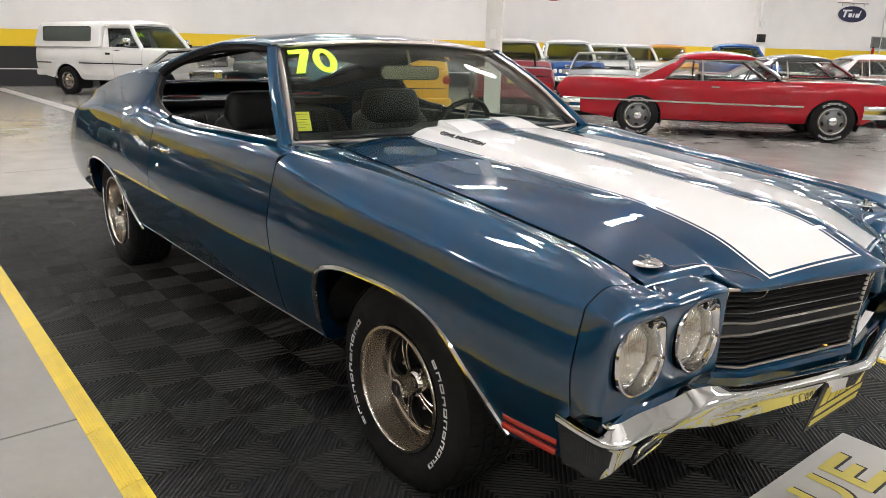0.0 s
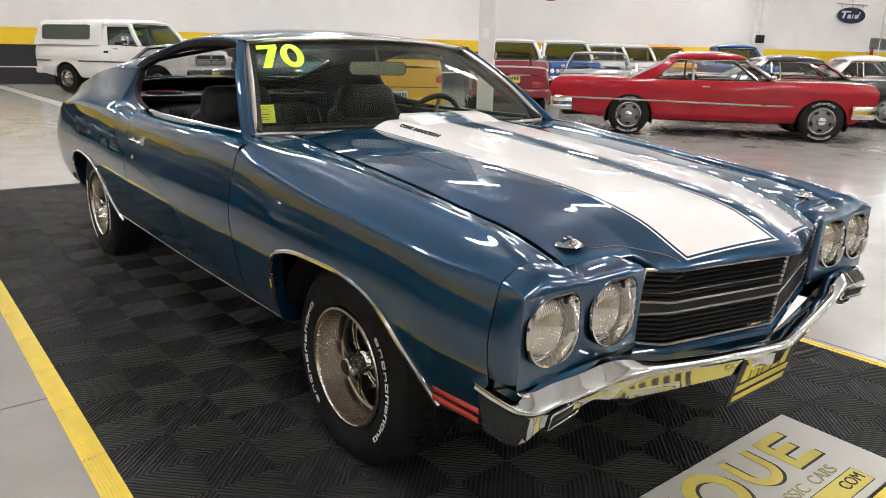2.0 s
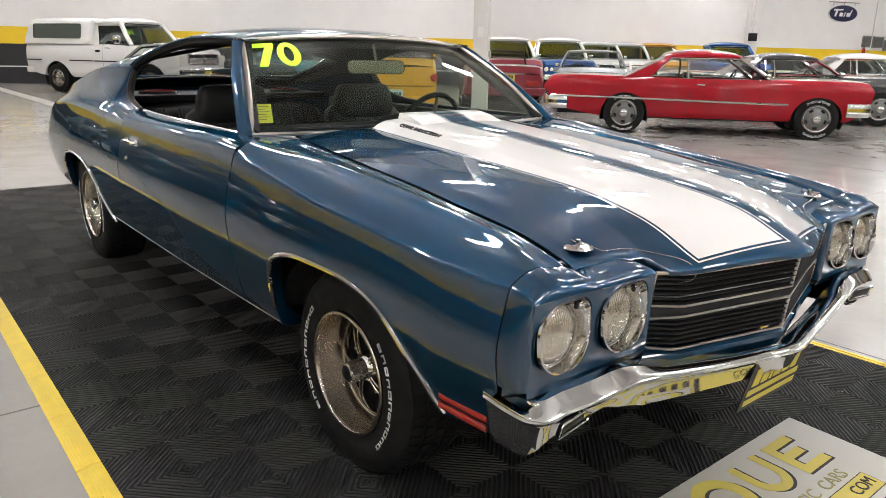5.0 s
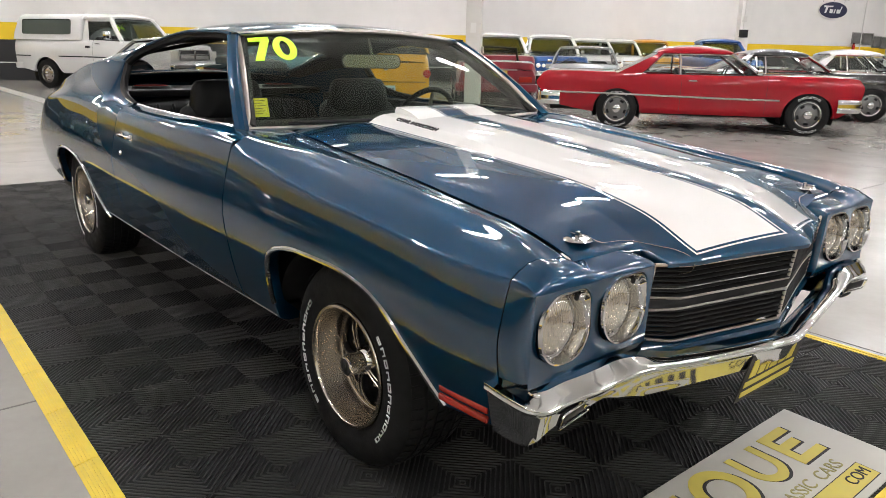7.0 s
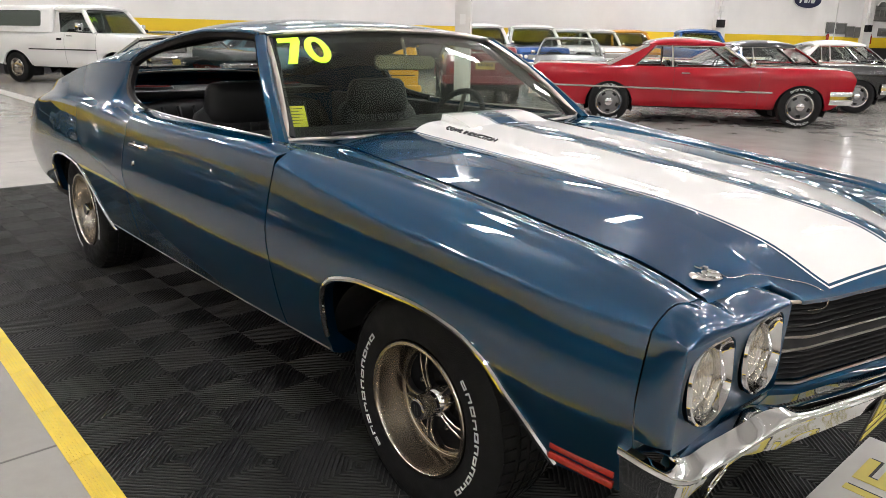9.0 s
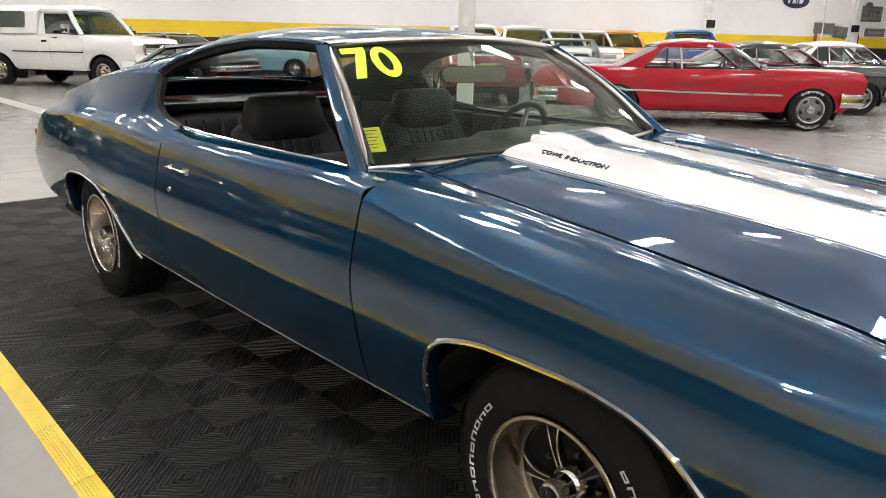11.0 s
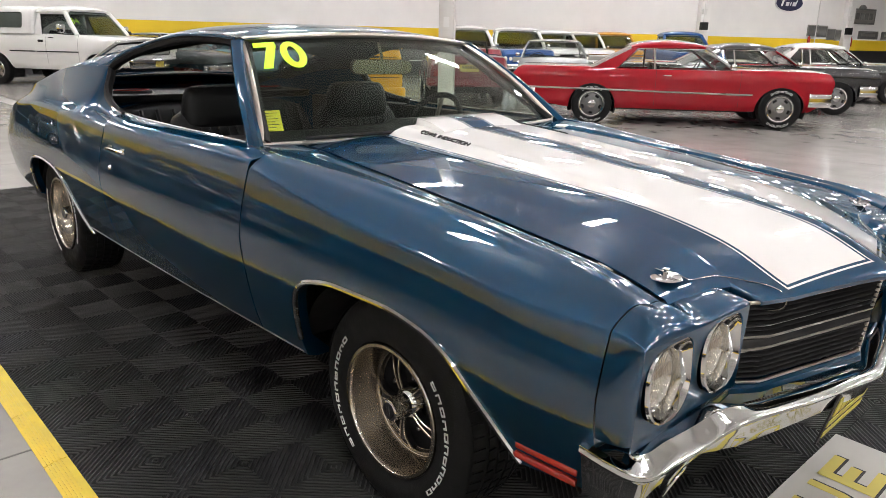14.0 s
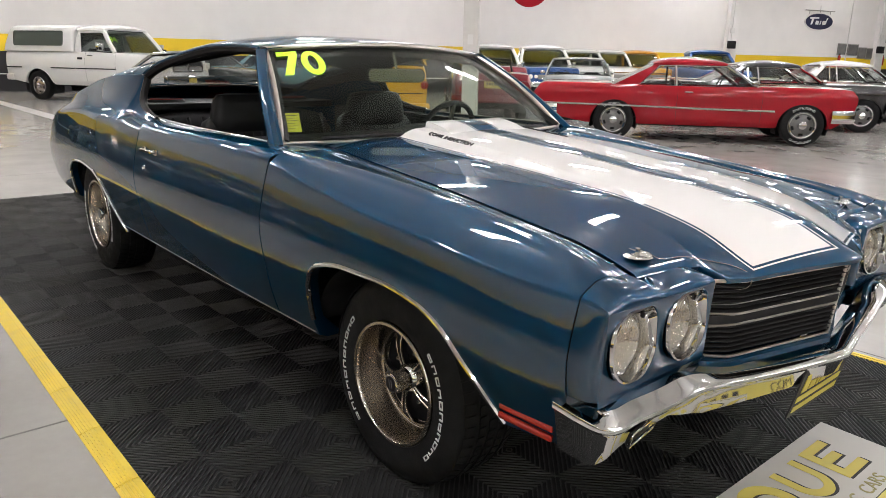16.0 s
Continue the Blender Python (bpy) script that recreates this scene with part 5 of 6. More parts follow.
# six large yellow figures across the board, their tops towards the car
TOP, FOOT, BAR = -0.148, 0.010, 0.026
for k, (y0, y1) in enumerate(((-0.585, -0.43), (-0.39, -0.225), (-0.185, -0.15), (-0.115, 0.085), (0.120, 0.272), (0.318, 0.468))):
    if k == 3:
        rg_ = [[((TOP + FOOT) / 2 + 0.098 * math.cos(a) * q, (y0 + y1) / 2 + 0.1 * math.sin(a) * q, h) for q, h in ((1, 0.0062), (1, 0.0078), (0.60, 0.0078), (0.60, 0.0062))] for a in np.linspace(0, 2 * math.pi, 33)[:-1]]
        part("sign_ring", G(rg_, True, True), M_yellow_ink, sb, "yellow ring")
        part("sign_ring_shadow", move(G(rg_, True, True), 0.008, 0.008, -0.0012), M_ink, sb, "dark shadow of a ring")
    elif k == 5:
        bar(TOP, FOOT, y0, y0 + BAR + 0.012)
        for xx in (TOP, -0.09, FOOT - BAR - 0.006):
            bar(xx, xx + BAR + 0.006, y0 + BAR + 0.012, y1 if xx != -0.09 else y1 - 0.03)
    elif k == 4:
        ym, rr = (y0 + y1) / 2, (y1 - y0) / 2
        bar(TOP, FOOT - rr, y0, y0 + BAR + 0.006)
        bar(TOP, FOOT - rr, y1 - BAR - 0.006, y1)
        arc = [[(FOOT - rr + q * math.cos(a), ym + q * math.sin(a), h) for q, h in ((rr, 0.0062), (rr, 0.0078), (rr - BAR - 0.006, 0.0078), (rr - BAR - 0.006, 0.0062))] for a in np.linspace(-math.pi / 2, math.pi / 2, 21)]
        part("sign_arc", G(arc, False, True), M_yellow_ink, sb, "yellow half ring")
        part("sign_arc_shadow", move(G(arc, False, True), 0.008, 0.008, -0.0012), M_ink, sb, "dark shadow of a half ring")
    elif k == 2:
        bar(TOP, FOOT, y0, y1)
    else:
        bar(TOP, FOOT - BAR, y0, y0 + BAR + 0.006)
        bar(TOP, FOOT - BAR, y1 - BAR - 0.006, y1)
        bar(FOOT - BAR, FOOT, y0 + 0.012, y1 - 0.012)
for word, yy in (("CLASSIC", 0.135), ("CARS", 0.345)):
    part("sign_word", xform(text_mesh(word, 0.058, 0.001), pose(0.066, yy, 0.0068, 0, 0, 90)), M_olive, sb, "olive word on the board", smooth=0)
part("sign_word", xform(text_mesh("COM", 0.052, 0.001), pose(0.135, 0.385, 0.0078, 0, 0, 90)), M_ink, sb, "dark web ending on the strip", smooth=0)
for k in range(9):
    part("sign_small_bar", box(0.040, 0.072, -0.45 + k * 0.047, -0.45 + k * 0.047 + (0.032 if k % 4 else 0.022), 0.0062, 0.0072), M_yellow_ink if k < 9 else M_olive, sb, smooth=0)
part("strip_border", box(0.098, 0.172, -0.46, 0.46, 0.0061, 0.0066), M_ink, sb, smooth=0)
part("sign_strip", box(0.101, 0.169, -0.457, 0.457, 0.0066, 0.0072), M_yellow_ink, sb, "yellow strip with dark writing", smooth=0)
for k in range(13):
    part("strip_bar", box(0.112, 0.158, -0.42 + k * 0.046, -0.42 + k * 0.046 + 0.026, 0.0073, 0.0078), M_ink, sb, smooth=0)
sb.matrix_world = pose(0.885, -0.10, 0.016, 0, 1.5, 0)


# ---- other vehicles, each facing its own +x with the front axle at the origin ----
def road_wheel(parent, x, s, y, r=0.34, rim=0.20, w=0.2, style="rally", white=False):
    prof = [(-w / 2, rim), (-w / 2, r * 0.9), (-w * 0.4, r * 0.985), (-w * 0.2, r), (w * 0.25, r), (w * 0.42, r * 0.98), (w / 2, r * 0.9), (w / 2 + 0.004, r * 0.78), (w / 2 - 0.004, rim + 0.008), (w * 0.4, rim)]
    wh = part("wheel", lathe([(w * 0.42, rim + 0.002), (w * 0.47, rim), (w * 0.44, rim * 0.93), (w * 0.30, rim * 0.86), (w * 0.28, rim * 0.80), (w * 0.40, rim * 0.55), (w * 0.42, rim * 0.34), (w * 0.52, rim * 0.30), (w * 0.54, 0.0)], 32), M_alu if style != "dark" else M_steelwheel, parent)
    part("tyre", lathe(prof, 40), M_rubber, wh)
    n = 5 if style != "rally" else 5
    for k in range(n):
        a = 2 * math.pi * k / n + 0.3
        bx = box(-0.020, 0.020, w * 0.33, w * 0.37 + 0.012, -0.034, 0.034, 0.008)
        part("wheel_slot", xform(bx, Matrix.Rotation(a, 4, "Y") @ Matrix.Translation((rim * 0.68, 0.0, 0))), M_black, wh)
    part("trim_ring", lathe([(w * 0.45, rim * 0.99), (w * 0.51, rim * 0.95), (w * 0.50, rim * 0.88), (w * 0.40, rim * 0.84)], 32), M_chrome, wh)
    part("hub_cap", lathe([(w * 0.50, rim * 0.30), (w * 0.62, rim * 0.28), (w * 0.68, rim * 0.18), (w * 0.69, 0.0)], 20), M_chrome, wh)
    if white:
        part("side_letters", letter_bars(2.2, 0.9, 9, r * 0.77, r * 0.87, w / 2 + 0.002, 0.003), M_white_ink, wh, "white bars of lettering", smooth=0, weld=False)
        part("side_letters", letter_bars(-0.9, -2.2, 8, r * 0.77, r * 0.87, w / 2 + 0.002, 0.003), M_white_ink, wh, "white bars of lettering", smooth=0, weld=False)
    wh.matrix_local = pose(x, s * y, r, 0, 0, 180 if s < 0 else 0)


def vehicle(label, paint, wb=3.0, front=0.9, rear=1.3, hw=0.98, knots=None, shoulder=None, belt=0.92, roof=1.38, ws0=-0.55, ws1=-1.15, rw1=-2.35, rw0=-2.95, tuck=0.20, roof_paint=None,
            r=0.34, arch_r=0.40, bottom=0.28, glass_m=None, cwide=0.35, name="parked_car", bpillar=None, mold=None, wheel_style="rally", white=False, roofed=True, roof_thick=0.03, pillar_r=0.03, wrap=0.35, bump_h=0.085, interior=M_vinyl, trim_m=None, cab_paint=False, nose=None, tail=None, mold_r=0.021, rim=0.60, head=0.05, arch_trim=False, bumper_z=0.5, round_lamps=False, category="car", group="parked cars"):
    """A car or pick-up from its main measures: a body shell with arches, a glazed cabin, wheels, bumpers and lamps."""
    ob = thing(name, label, category, group)
    x0, x1 = -wb - rear, front
    glass_m = glass_m or M_glass_clear
    trim_m = trim_m or M_chrome
    zt = S(*knots)
    width = S([x0, x0 + 0.35, -wb, -wb / 2, 0, x1 - 0.3, x1], [hw * 0.90, hw * 0.965, hw * 0.99, hw, hw * 0.99, hw * 0.965, hw * 0.89])
    prof = S([0, 0.1, 0.35, 0.62, 0.8, 0.93, 1.0], [0.90, 0.955, 0.985, 1.0, 0.985, 0.95, 0.915]) if shoulder is None else S(*shoulder)

    def low(x):
        lo = bottom + 0.20 * max(0, (x - 0.45) / max(0.01, x1 - 0.45)) + 0.16 * max(0, (-wb - 0.45 - x) / max(0.01, rear - 0.45))
        for c in (0, -wb):
            if abs(x - c) < arch_r:
                lo = max(lo, r - 0.02 + math.sqrt(max(0, arch_r ** 2 - (x - c) ** 2)) * 0.93)
        return min(lo, zt(x) - 0.12)

    xs = set(np.round(np.linspace(x0, x1, 56), 4))
    for c in (0, -wb):
        for k in range(21):
            xs.add(round(c + arch_r * math.cos(math.pi * k / 20), 4))
        xs.add(round(c + arch_r + 0.001, 4)), xs.add(round(c - arch_r - 0.001, 4))
    xs |= {round(ws0 + 0.02, 4), round(rw0 - 0.02, 4)}
    xs = sorted(x for x in xs if x0 <= x <= x1)
    P, T1, T2 = [], [], []
    for x in xs:
        lo, top = low(x), zt(x)
        zs = np.linspace(lo, top, 13)
        row = [(x, width(x) * prof((z - bottom) / (top - bottom)) , z) for z in zs]
        row = [(x, row[0][1] - 0.05, row[0][2])] + row
        # ends shaped in side view by height
        for fn, g in ((nose, max(0, 1 - (x1 - x) / 0.30)), (tail, max(0, 1 - (x - x0) / 0.30))):
            if fn and g > 0:
                row = [(px + g * g * fn((pz - bottom) / (top - bottom)), py, pz) for px, py, pz in row]
        P.append(row)
        xq, yw = row[-1][0], row[-1][1]
        arc = [(xq, yw * math.cos(math.pi / 2 * k / 10), top + (0.035 if x > ws0 or x < rw0 else 0.0) * math.sin(math.pi / 2 * k / 10)) for k in range(11)]
        if x >= ws0:
            T1.append(arc)
        elif x <= rw0:
            T2.append(arc)
    sv = G(P)
    vfs = [sv, mir(sv)]
    for T in (T1, T2):
        if len(T) > 1:
            g = G(T)
            vfs += [g, mir(g)]
    for idx, sg in ((0, -1), (-1, 1)):  # nose and tail
        row = P[idx][1:]
        N = [[(x + sg * 0.05 * (1 - u * u) * 0.6, u * y, z) for u in np.linspace(-1, 1, 13)] for x, y, z in row]
        vfs.append(G(N))
    body = part("body", join(*vfs), paint, ob, smooth=40)
    part("underbody", join(box(-wb + 0.42, -0.42, -hw * 0.85, hw * 0.85, bottom - 0.02, bottom + 0.04), box(x0 + 0.15, x1 - 0.15, -hw * 0.55, hw * 0.55, bottom, bottom + 0.2)), M_under, ob)
    for c in (0, -wb):
        for s in (-1, 1):
            Pq = [[(c + (arch_r + 0.03) * math.cos(t) * q, s * hw * y, r + (arch_r + 0.03) * math.sin(t) * q) for q, y in ((1, 0.93), (1, 0.6), (0, 0.6))] for t in np.linspace(-0.4, math.pi + 0.4, 15)]
            part("wheel_house", G(Pq), M_under, ob)
            if arch_trim:
                a = [(c + arch_r * math.cos(t), s * (width(c) * 0.985), r - 0.02 + arch_r * 0.93 * math.sin(t)) for t in np.linspace(0.15, math.pi - 0.15, 17)]
                a = [(x, s * (width(x) * prof((z - bottom) / (zt(x) - bottom)) + 0.002), z) for x, _, z in a]
                part("arch_moulding", tube(a, 0.008, 5), M_chrome, ob)
            road_wheel(ob, c, s, hw - 0.13, r, r * rim, 0.21, wheel_style, white)
    # cabin
    if roofed:
        yb, yt = hw * 0.90, hw * 0.90 - tuck
        zb = belt
        roofp = roof_paint or paint
        R = []
        for x in np.linspace(rw1 - 0.05, ws1 + 0.035, 17):
            f = (x - rw1 + 0.05) / (ws1 + 0.035 - rw1 + 0.05)
            rise = max(0.0, math.sin(math.pi * min(1, max(0, f)))) ** 0.7 * 0.05
            R.append([(x, yt * math.cos(a), roof - head + (head - 0.05) * (0.45 + 0.55 * max(0.0, math.sin(math.pi * min(1, max(0, f)))) ** 0.5) * max(0.0, math.sin(a)) ** 0.45 + rise * (0.3 + 0.7 * math.sin(a)) * (1 if a else 0.3) + 0.012 * math.sin(a)) for a in np.linspace(0, math.pi, 25)])
        part("roof", G(R), roofp, ob, thick=roof_thick)
        ze = roof - head
        for s in (-1, 1):
            part("front_pillar", tube([(ws0, s * yb, zb - 0.01), ((ws0 + ws1) / 2, s * ((yb + yt) / 2 + 0.02), (zb + ze) / 2 + 0.01), (ws1 + 0.02, s * yt, ze)], pillar_r, 8), trim_m if trim_m is M_chrome and not cab_paint else roofp, ob)
            part("window_frame", tube([(rw0 + cwide, s * (yb + 0.012), zb), (rw1 + 0.07, s * (yt + 0.012), ze - 0.005)], 0.012, 5), trim_m, ob)
            C = [[(a + (b - a) * f, s * (yb + (yt - yb) * g + 0.025 * math.sin(math.pi * g)), zb - 0.01 + (ze + 0.02 - zb) * g) for f in (0, 0.5, 1)] for g, a, b in
                 [(k / 6, rw0 + (rw1 - rw0) * k / 6, rw0 + cwide + (rw1 + 0.06 - rw0 - cwide) * k / 6) for k in range(7)]]
            part("rear_pillar", G(C), roofp, ob, thick=0.04)
            fr = [(rw0 + cwide, s * yb, zb + 0.005), (ws0 - 0.02, s * yb, zb + 0.005)]
            part("belt_moulding", tube(fr, 0.009, 5), trim_m, ob)
            part("roof_rail", tube([(ws1 + 0.02, s * yt, ze), (rw1 + 0.06, s * yt, ze)], 0.045 if cab_paint else 0.014, 6), roofp if cab_paint else trim_m, ob)
            if bpillar:
                part("centre_pillar", tube([(bpillar, s * yb, zb), (bpillar - 0.02, s * yt, ze)], 0.018, 6), trim_m, ob)
            g = part("side_window", G([[(ws0 - 0.03, s * yb * 0.995, zb), (rw0 + cwide, s * yb * 0.995, zb)], [(ws1 - 0.01, s * yt * 0.99, ze), (rw1 + 0.06, s * yt * 0.99, ze)]]), glass_m, ob, thick=0.004)
            g.visible_shadow = False
        for nm, xa, xb in (("windshield", ws0, ws1), ("rear_window", rw0, rw1)):
            bow = 0.10 if nm == "windshield" else -0.06
            g = part(nm, G([[(xa + (xb - xa) * f + bow * (1 - u * u), u * (yb + (yt - yb) * f) * 0.985, zb - 0.01 + (ze + 0.03 - zb) * f) for u in np.linspace(-1, 1, 13)] for f in np.linspace(0, 1, 6)]), glass_m, ob, thick=0.004)
            g.visible_shadow = False
            part("window_trim", tube([(xb + bow * (1 - u * u), u * yt * 0.985, ze + 0.03) for u in np.linspace(-1, 1, 13)], 0.012, 5), trim_m, ob)
            part("window_trim", tube([(xa + bow * (1 - u * u), u * yb * 0.985, zb) for u in np.linspace(-1, 1, 13)], 0.012, 5), trim_m, ob)
        part("dashboard", box(ws0 - 0.35, ws0 + 0.05, -yb * 0.93, yb * 0.93, zb - 0.2, zb - 0.02, 0.03), interior, ob)
    fx = (ws0 + ws1) / 2 - 0.35
    part("cabin_floor", box(rw0, ws0, -hw * 0.85, hw * 0.85, bottom + 0.06, bottom + 0.1), M_carpet, ob)
    for y in (-0.4, 0.4):
        part("seat", join(box(fx - 0.55, fx, y - 0.26, y + 0.26, bottom + 0.1, bottom + 0.3, 0.05), seat_back(fx - 0.48, y, 0.52, belt + 0.10 - bottom - 0.25, 0.16, bottom + 0.25)), interior, ob)
    part("steering_wheel", xform(lathe([(0.012 * math.cos(a), 0.18 + 0.012 * math.sin(a)) for a in np.linspace(0, 2 * math.pi, 9)], 24, "x"), pose(ws0 - 0.45, 0.4, belt - 0.02, 0, 25, 0)), M_black, ob)
    # bumpers, lamps, handles
    for sg, xe, nm in ((1, x1, "front_bumper"), (-1, x0, "rear_bumper")):
        pth = curve3([(xe - sg * wrap, -hw * 0.97 * sg, bumper_z), (xe - sg * 0.02, -hw * 0.92 * sg, bumper_z), (xe + sg * 0.07, -hw * 0.5 * sg, bumper_z), (xe + sg * 0.09, 0, bumper_z), (xe + sg * 0.07, hw * 0.5 * sg, bumper_z), (xe - sg * 0.02, hw * 0.92 * sg, bumper_z), (xe - sg * wrap, hw * 0.97 * sg, bumper_z)], 40)
        part(nm, sweep(pth, [(-0.02, bump_h), (0.012, bump_h * 0.94), (0.03, 0.03), (0.022, -0.02), (0.03, -0.05), (0.005, -bump_h), (-0.02, -bump_h)]), trim_m if trim_m is M_chrome else paint, ob, thick=0.003)
    zl = min(zt(x1), zt(x1 - 0.05)) - 0.12
    for s in (-1, 1):
        for k in (0, 1):
            part("head_lamp", move(lathe([(0.012, 0.0), (0.010, 0.05), (0.0, 0.075), (-0.03, 0.08)], 20, "x"), x1 + 0.01, s * (hw * 0.80 - 0.19 * k), zl), M_reflector, ob)
        if not round_lamps:
            part("tail_lamp", box(x0 - 0.045, x0 - 0.01, min(s * hw * 0.5, s * hw * 0.82), max(s * hw * 0.5, s * hw * 0.82), zt(x0) - 0.24, zt(x0) - 0.12, 0.01), M_redlens, ob)
        hx = rw0 + cwide + 0.25 if bpillar is None else bpillar + 0.12
        part("door_handle", tube([(hx, s * (width(hx) * 0.96 + 0.01), belt - 0.09), (hx + 0.02, s * (width(hx) * 0.96 + 0.04), belt - 0.085), (hx + 0.14, s * (width(hx) * 0.96 + 0.04), belt - 0.085), (hx + 0.16, s * (width(hx) * 0.96 + 0.01), belt - 0.09)], 0.011, 6), trim_m, ob)
        if roofed:
            part("side_mirror", join(box(ws0 - 0.14, ws0 - 0.06, s * hw + (0.0 if s > 0 else -0.12), s * hw + (0.12 if s > 0 else 0.0), belt + 0.03, belt + 0.12, 0.02)), trim_m, ob)
        for gx in (ws0 + 0.06, hx - 0.1):
            part("door_gap", tube([(gx, s * (width(gx) * prof((z - bottom) / (zt(gx) - bottom)) + 0.0005), z) for z in np.linspace(bottom + 0.06, zt(gx), 10)], 0.003, 4), M_black, ob)
        if mold:
            pts = [(x, s * (width(x) * prof((mold(x) - bottom) / (zt(x) - bottom)) + 0.004), mold(x)) for x in np.linspace(x0 + 0.05, -0.45, 40)]
            part("side_moulding", tube(pts, mold_r, 6), M_chrome, ob, "chrome side moulding")
    part("grille", box(x1 + 0.015, x1 + 0.045, -hw * 0.55, hw * 0.55, zl - 0.09, zl + 0.07, 0.01), M_argent, ob)
    return ob


def place(ob, x, y, heading):
    ob.matrix_world = pose(x, y, 0, 0, 0, heading)
    return ob


IMPALA = dict(wb=3.02, front=0.76, rear=1.30, hw=1.0, knots=([-4.32, -4.24, -3.6, -2.9, -1.8, -0.6, 0.3, 0.66, 0.76], [0.90, 0.935, 0.94, 0.935, 0.925, 0.93, 0.922, 0.908, 0.893]), nose=S([0, 0.3, 0.55, 0.8, 1.0], [-0.10, -0.04, 0.03, 0.05, -0.02]), tail=S([0, 0.3, 0.5, 0.75, 1.0], [0.22, 0.10, 0.03, -0.08, 0.02]), mold_r=0.017, rim=0.64,
              shoulder=([0, 0.1, 0.3, 0.55, 0.75, 0.9, 1.0], [0.90, 0.955, 0.975, 0.985, 1.0, 0.98, 0.94]), belt=0.915, roof=1.385, ws0=-0.72, ws1=-1.24, rw1=-2.36, rw0=-3.08, tuck=0.17, cwide=0.42, bpillar=-2.02, white=True, arch_r=0.385, wrap=0.34, bump_h=0.105, bumper_z=0.49, head=0.13, wheel_style="dark")
red = vehicle("bright red vintage two-door hardtop with chrome side moulding", M_red, mold=S([-4.5, -3.0, -1.0, 0.9], [0.60, 0.585, 0.555, 0.545]), name="red_hardtop", **IMPALA)
RED_H = 38.0
place(red, -4.16, 10.89, RED_H)
blk = vehicle("black vintage two-door hardtop with white roof and chrome trim", M_black_paint, mold=S([-4.5, 0.9], [0.70, 0.70]), name="black_hardtop", **{**IMPALA, "white": False})
place(blk, -4.64, 14.75, RED_H)
blk2 = vehicle("black vintage sedan with white roof parked among others", M_black_paint, roof_paint=M_white_paint, name="black_sedan", **{**IMPALA, "white": False, "roof": 1.45})
place(blk2, -4.9, 19.4, RED_H)
wht = vehicle("white vintage sedan with its hood raised high", M_white_paint, name="white_sedan", **{**IMPALA, "white": False, "roof": 1.45})
place(wht, -6.3, 22.5, RED_H)
red2 = vehicle("red vintage hardtop behind other parked cars", M_red, name="red_coupe", **{**IMPALA, "white": False})
place(red2, -6.3, 17.6, RED_H)

PICKUP = dict(wb=3.42, front=0.95, rear=1.25, hw=1.0, knots=([-4.67, -2.6, -1.45, -0.9, -0.3, 0.5, 0.9, 0.95], [1.22, 1.22, 1.22, 1.20, 1.18, 1.14, 1.08, 0.95]), belt=1.21, roof=1.86, ws0=-0.72, ws1=-1.30, rw1=-1.95, rw0=-2.02, tuck=0.14, cwide=0.26,
              r=0.37, arch_r=0.46, bottom=0.42, bumper_z=0.58, roof_thick=0.13, pillar_r=0.06, cab_paint=True, head=0.13, glass_m=M_mid_glass, category="pickup truck", group="parked trucks")
TRUCK = {**PICKUP, "knots": ([-4.67, -2.6, -1.45, -0.9, -0.3, 0.5, 0.9, 0.95], [1.34, 1.34, 1.34, 1.32, 1.30, 1.26, 1.20, 1.05]), "belt": 1.33, "roof": 2.0, "ws0": -0.62, "ws1": -1.08, "r": 0.40, "arch_r": 0.52, "bottom": 0.44, "bumper_z": 0.62}
trk = vehicle("white pickup truck with a white topper on its bed", M_white_paint, name="white_pickup", trim_m=M_black, **{**TRUCK, "glass_m": M_mid_glass})
TP = []
for f, ins in ((0, 0.0), (0.3, 0.015), (0.7, 0.06), (0.88, 0.10), (0.97, 0.17), (1.0, 0.30)):
    xa, xb, yw, z = -4.66 + 0.20 * f + ins * 0.8, -2.03 - ins * 0.1, 0.965 - ins, 1.335 + 0.70 * f
    TP.append([((xa + xb) / 2 + a * (xb - xa) / 0.344, b * yw / 0.156, z) for a, b in rrect(0.172, 0.156, 0.012, 4)])
TP.append([(-3.3, 0, 2.045)] * len(TP[0]))
top = part("topper", G(TP, close_v=True), M_white_paint, trk, "white fibreglass bed topper")
for s in (-1, 1):
    part("topper_window", xform(prism(rrect(0.92, 0.20, 0.07), 0.03), Matrix.Translation((-3.30, s * 0.934 + 0.015, 1.68)) @ Matrix.Rotation(radians(90 + s * 8), 4, "X")), M_dark_glass, top, "dark tinted side window")
    part("mirror_head", box(-0.95, -0.85, min(s * 1.02, s * 1.22), max(s * 1.02, s * 1.22), 1.36, 1.58, 0.03), M_chrome, trk, "chrome door mirror")
    for xa, xb in ((-4.6, -3.97), (-2.87, -1.98), (-1.93, -0.55)):
        part("side_strip", box(xa, xb, s * 0.995 - 0.010, s * 0.995 + 0.010, 0.88, 0.91, 0.004), M_black, trk, "black rubber side strip")
    part("cab_handle", box(-1.86, -1.70, s * 0.99 - 0.015, s * 0.99 + 0.015, 1.13, 1.19, 0.01), M_black, trk, "black door handle")
part("window_number", xform(text_mesh("94", 0.26, 0.004), pose(-0.880, -0.66, 1.66, 51, 0, 90)), M_lime, trk, "lime number 94 on the glass", smooth=0)
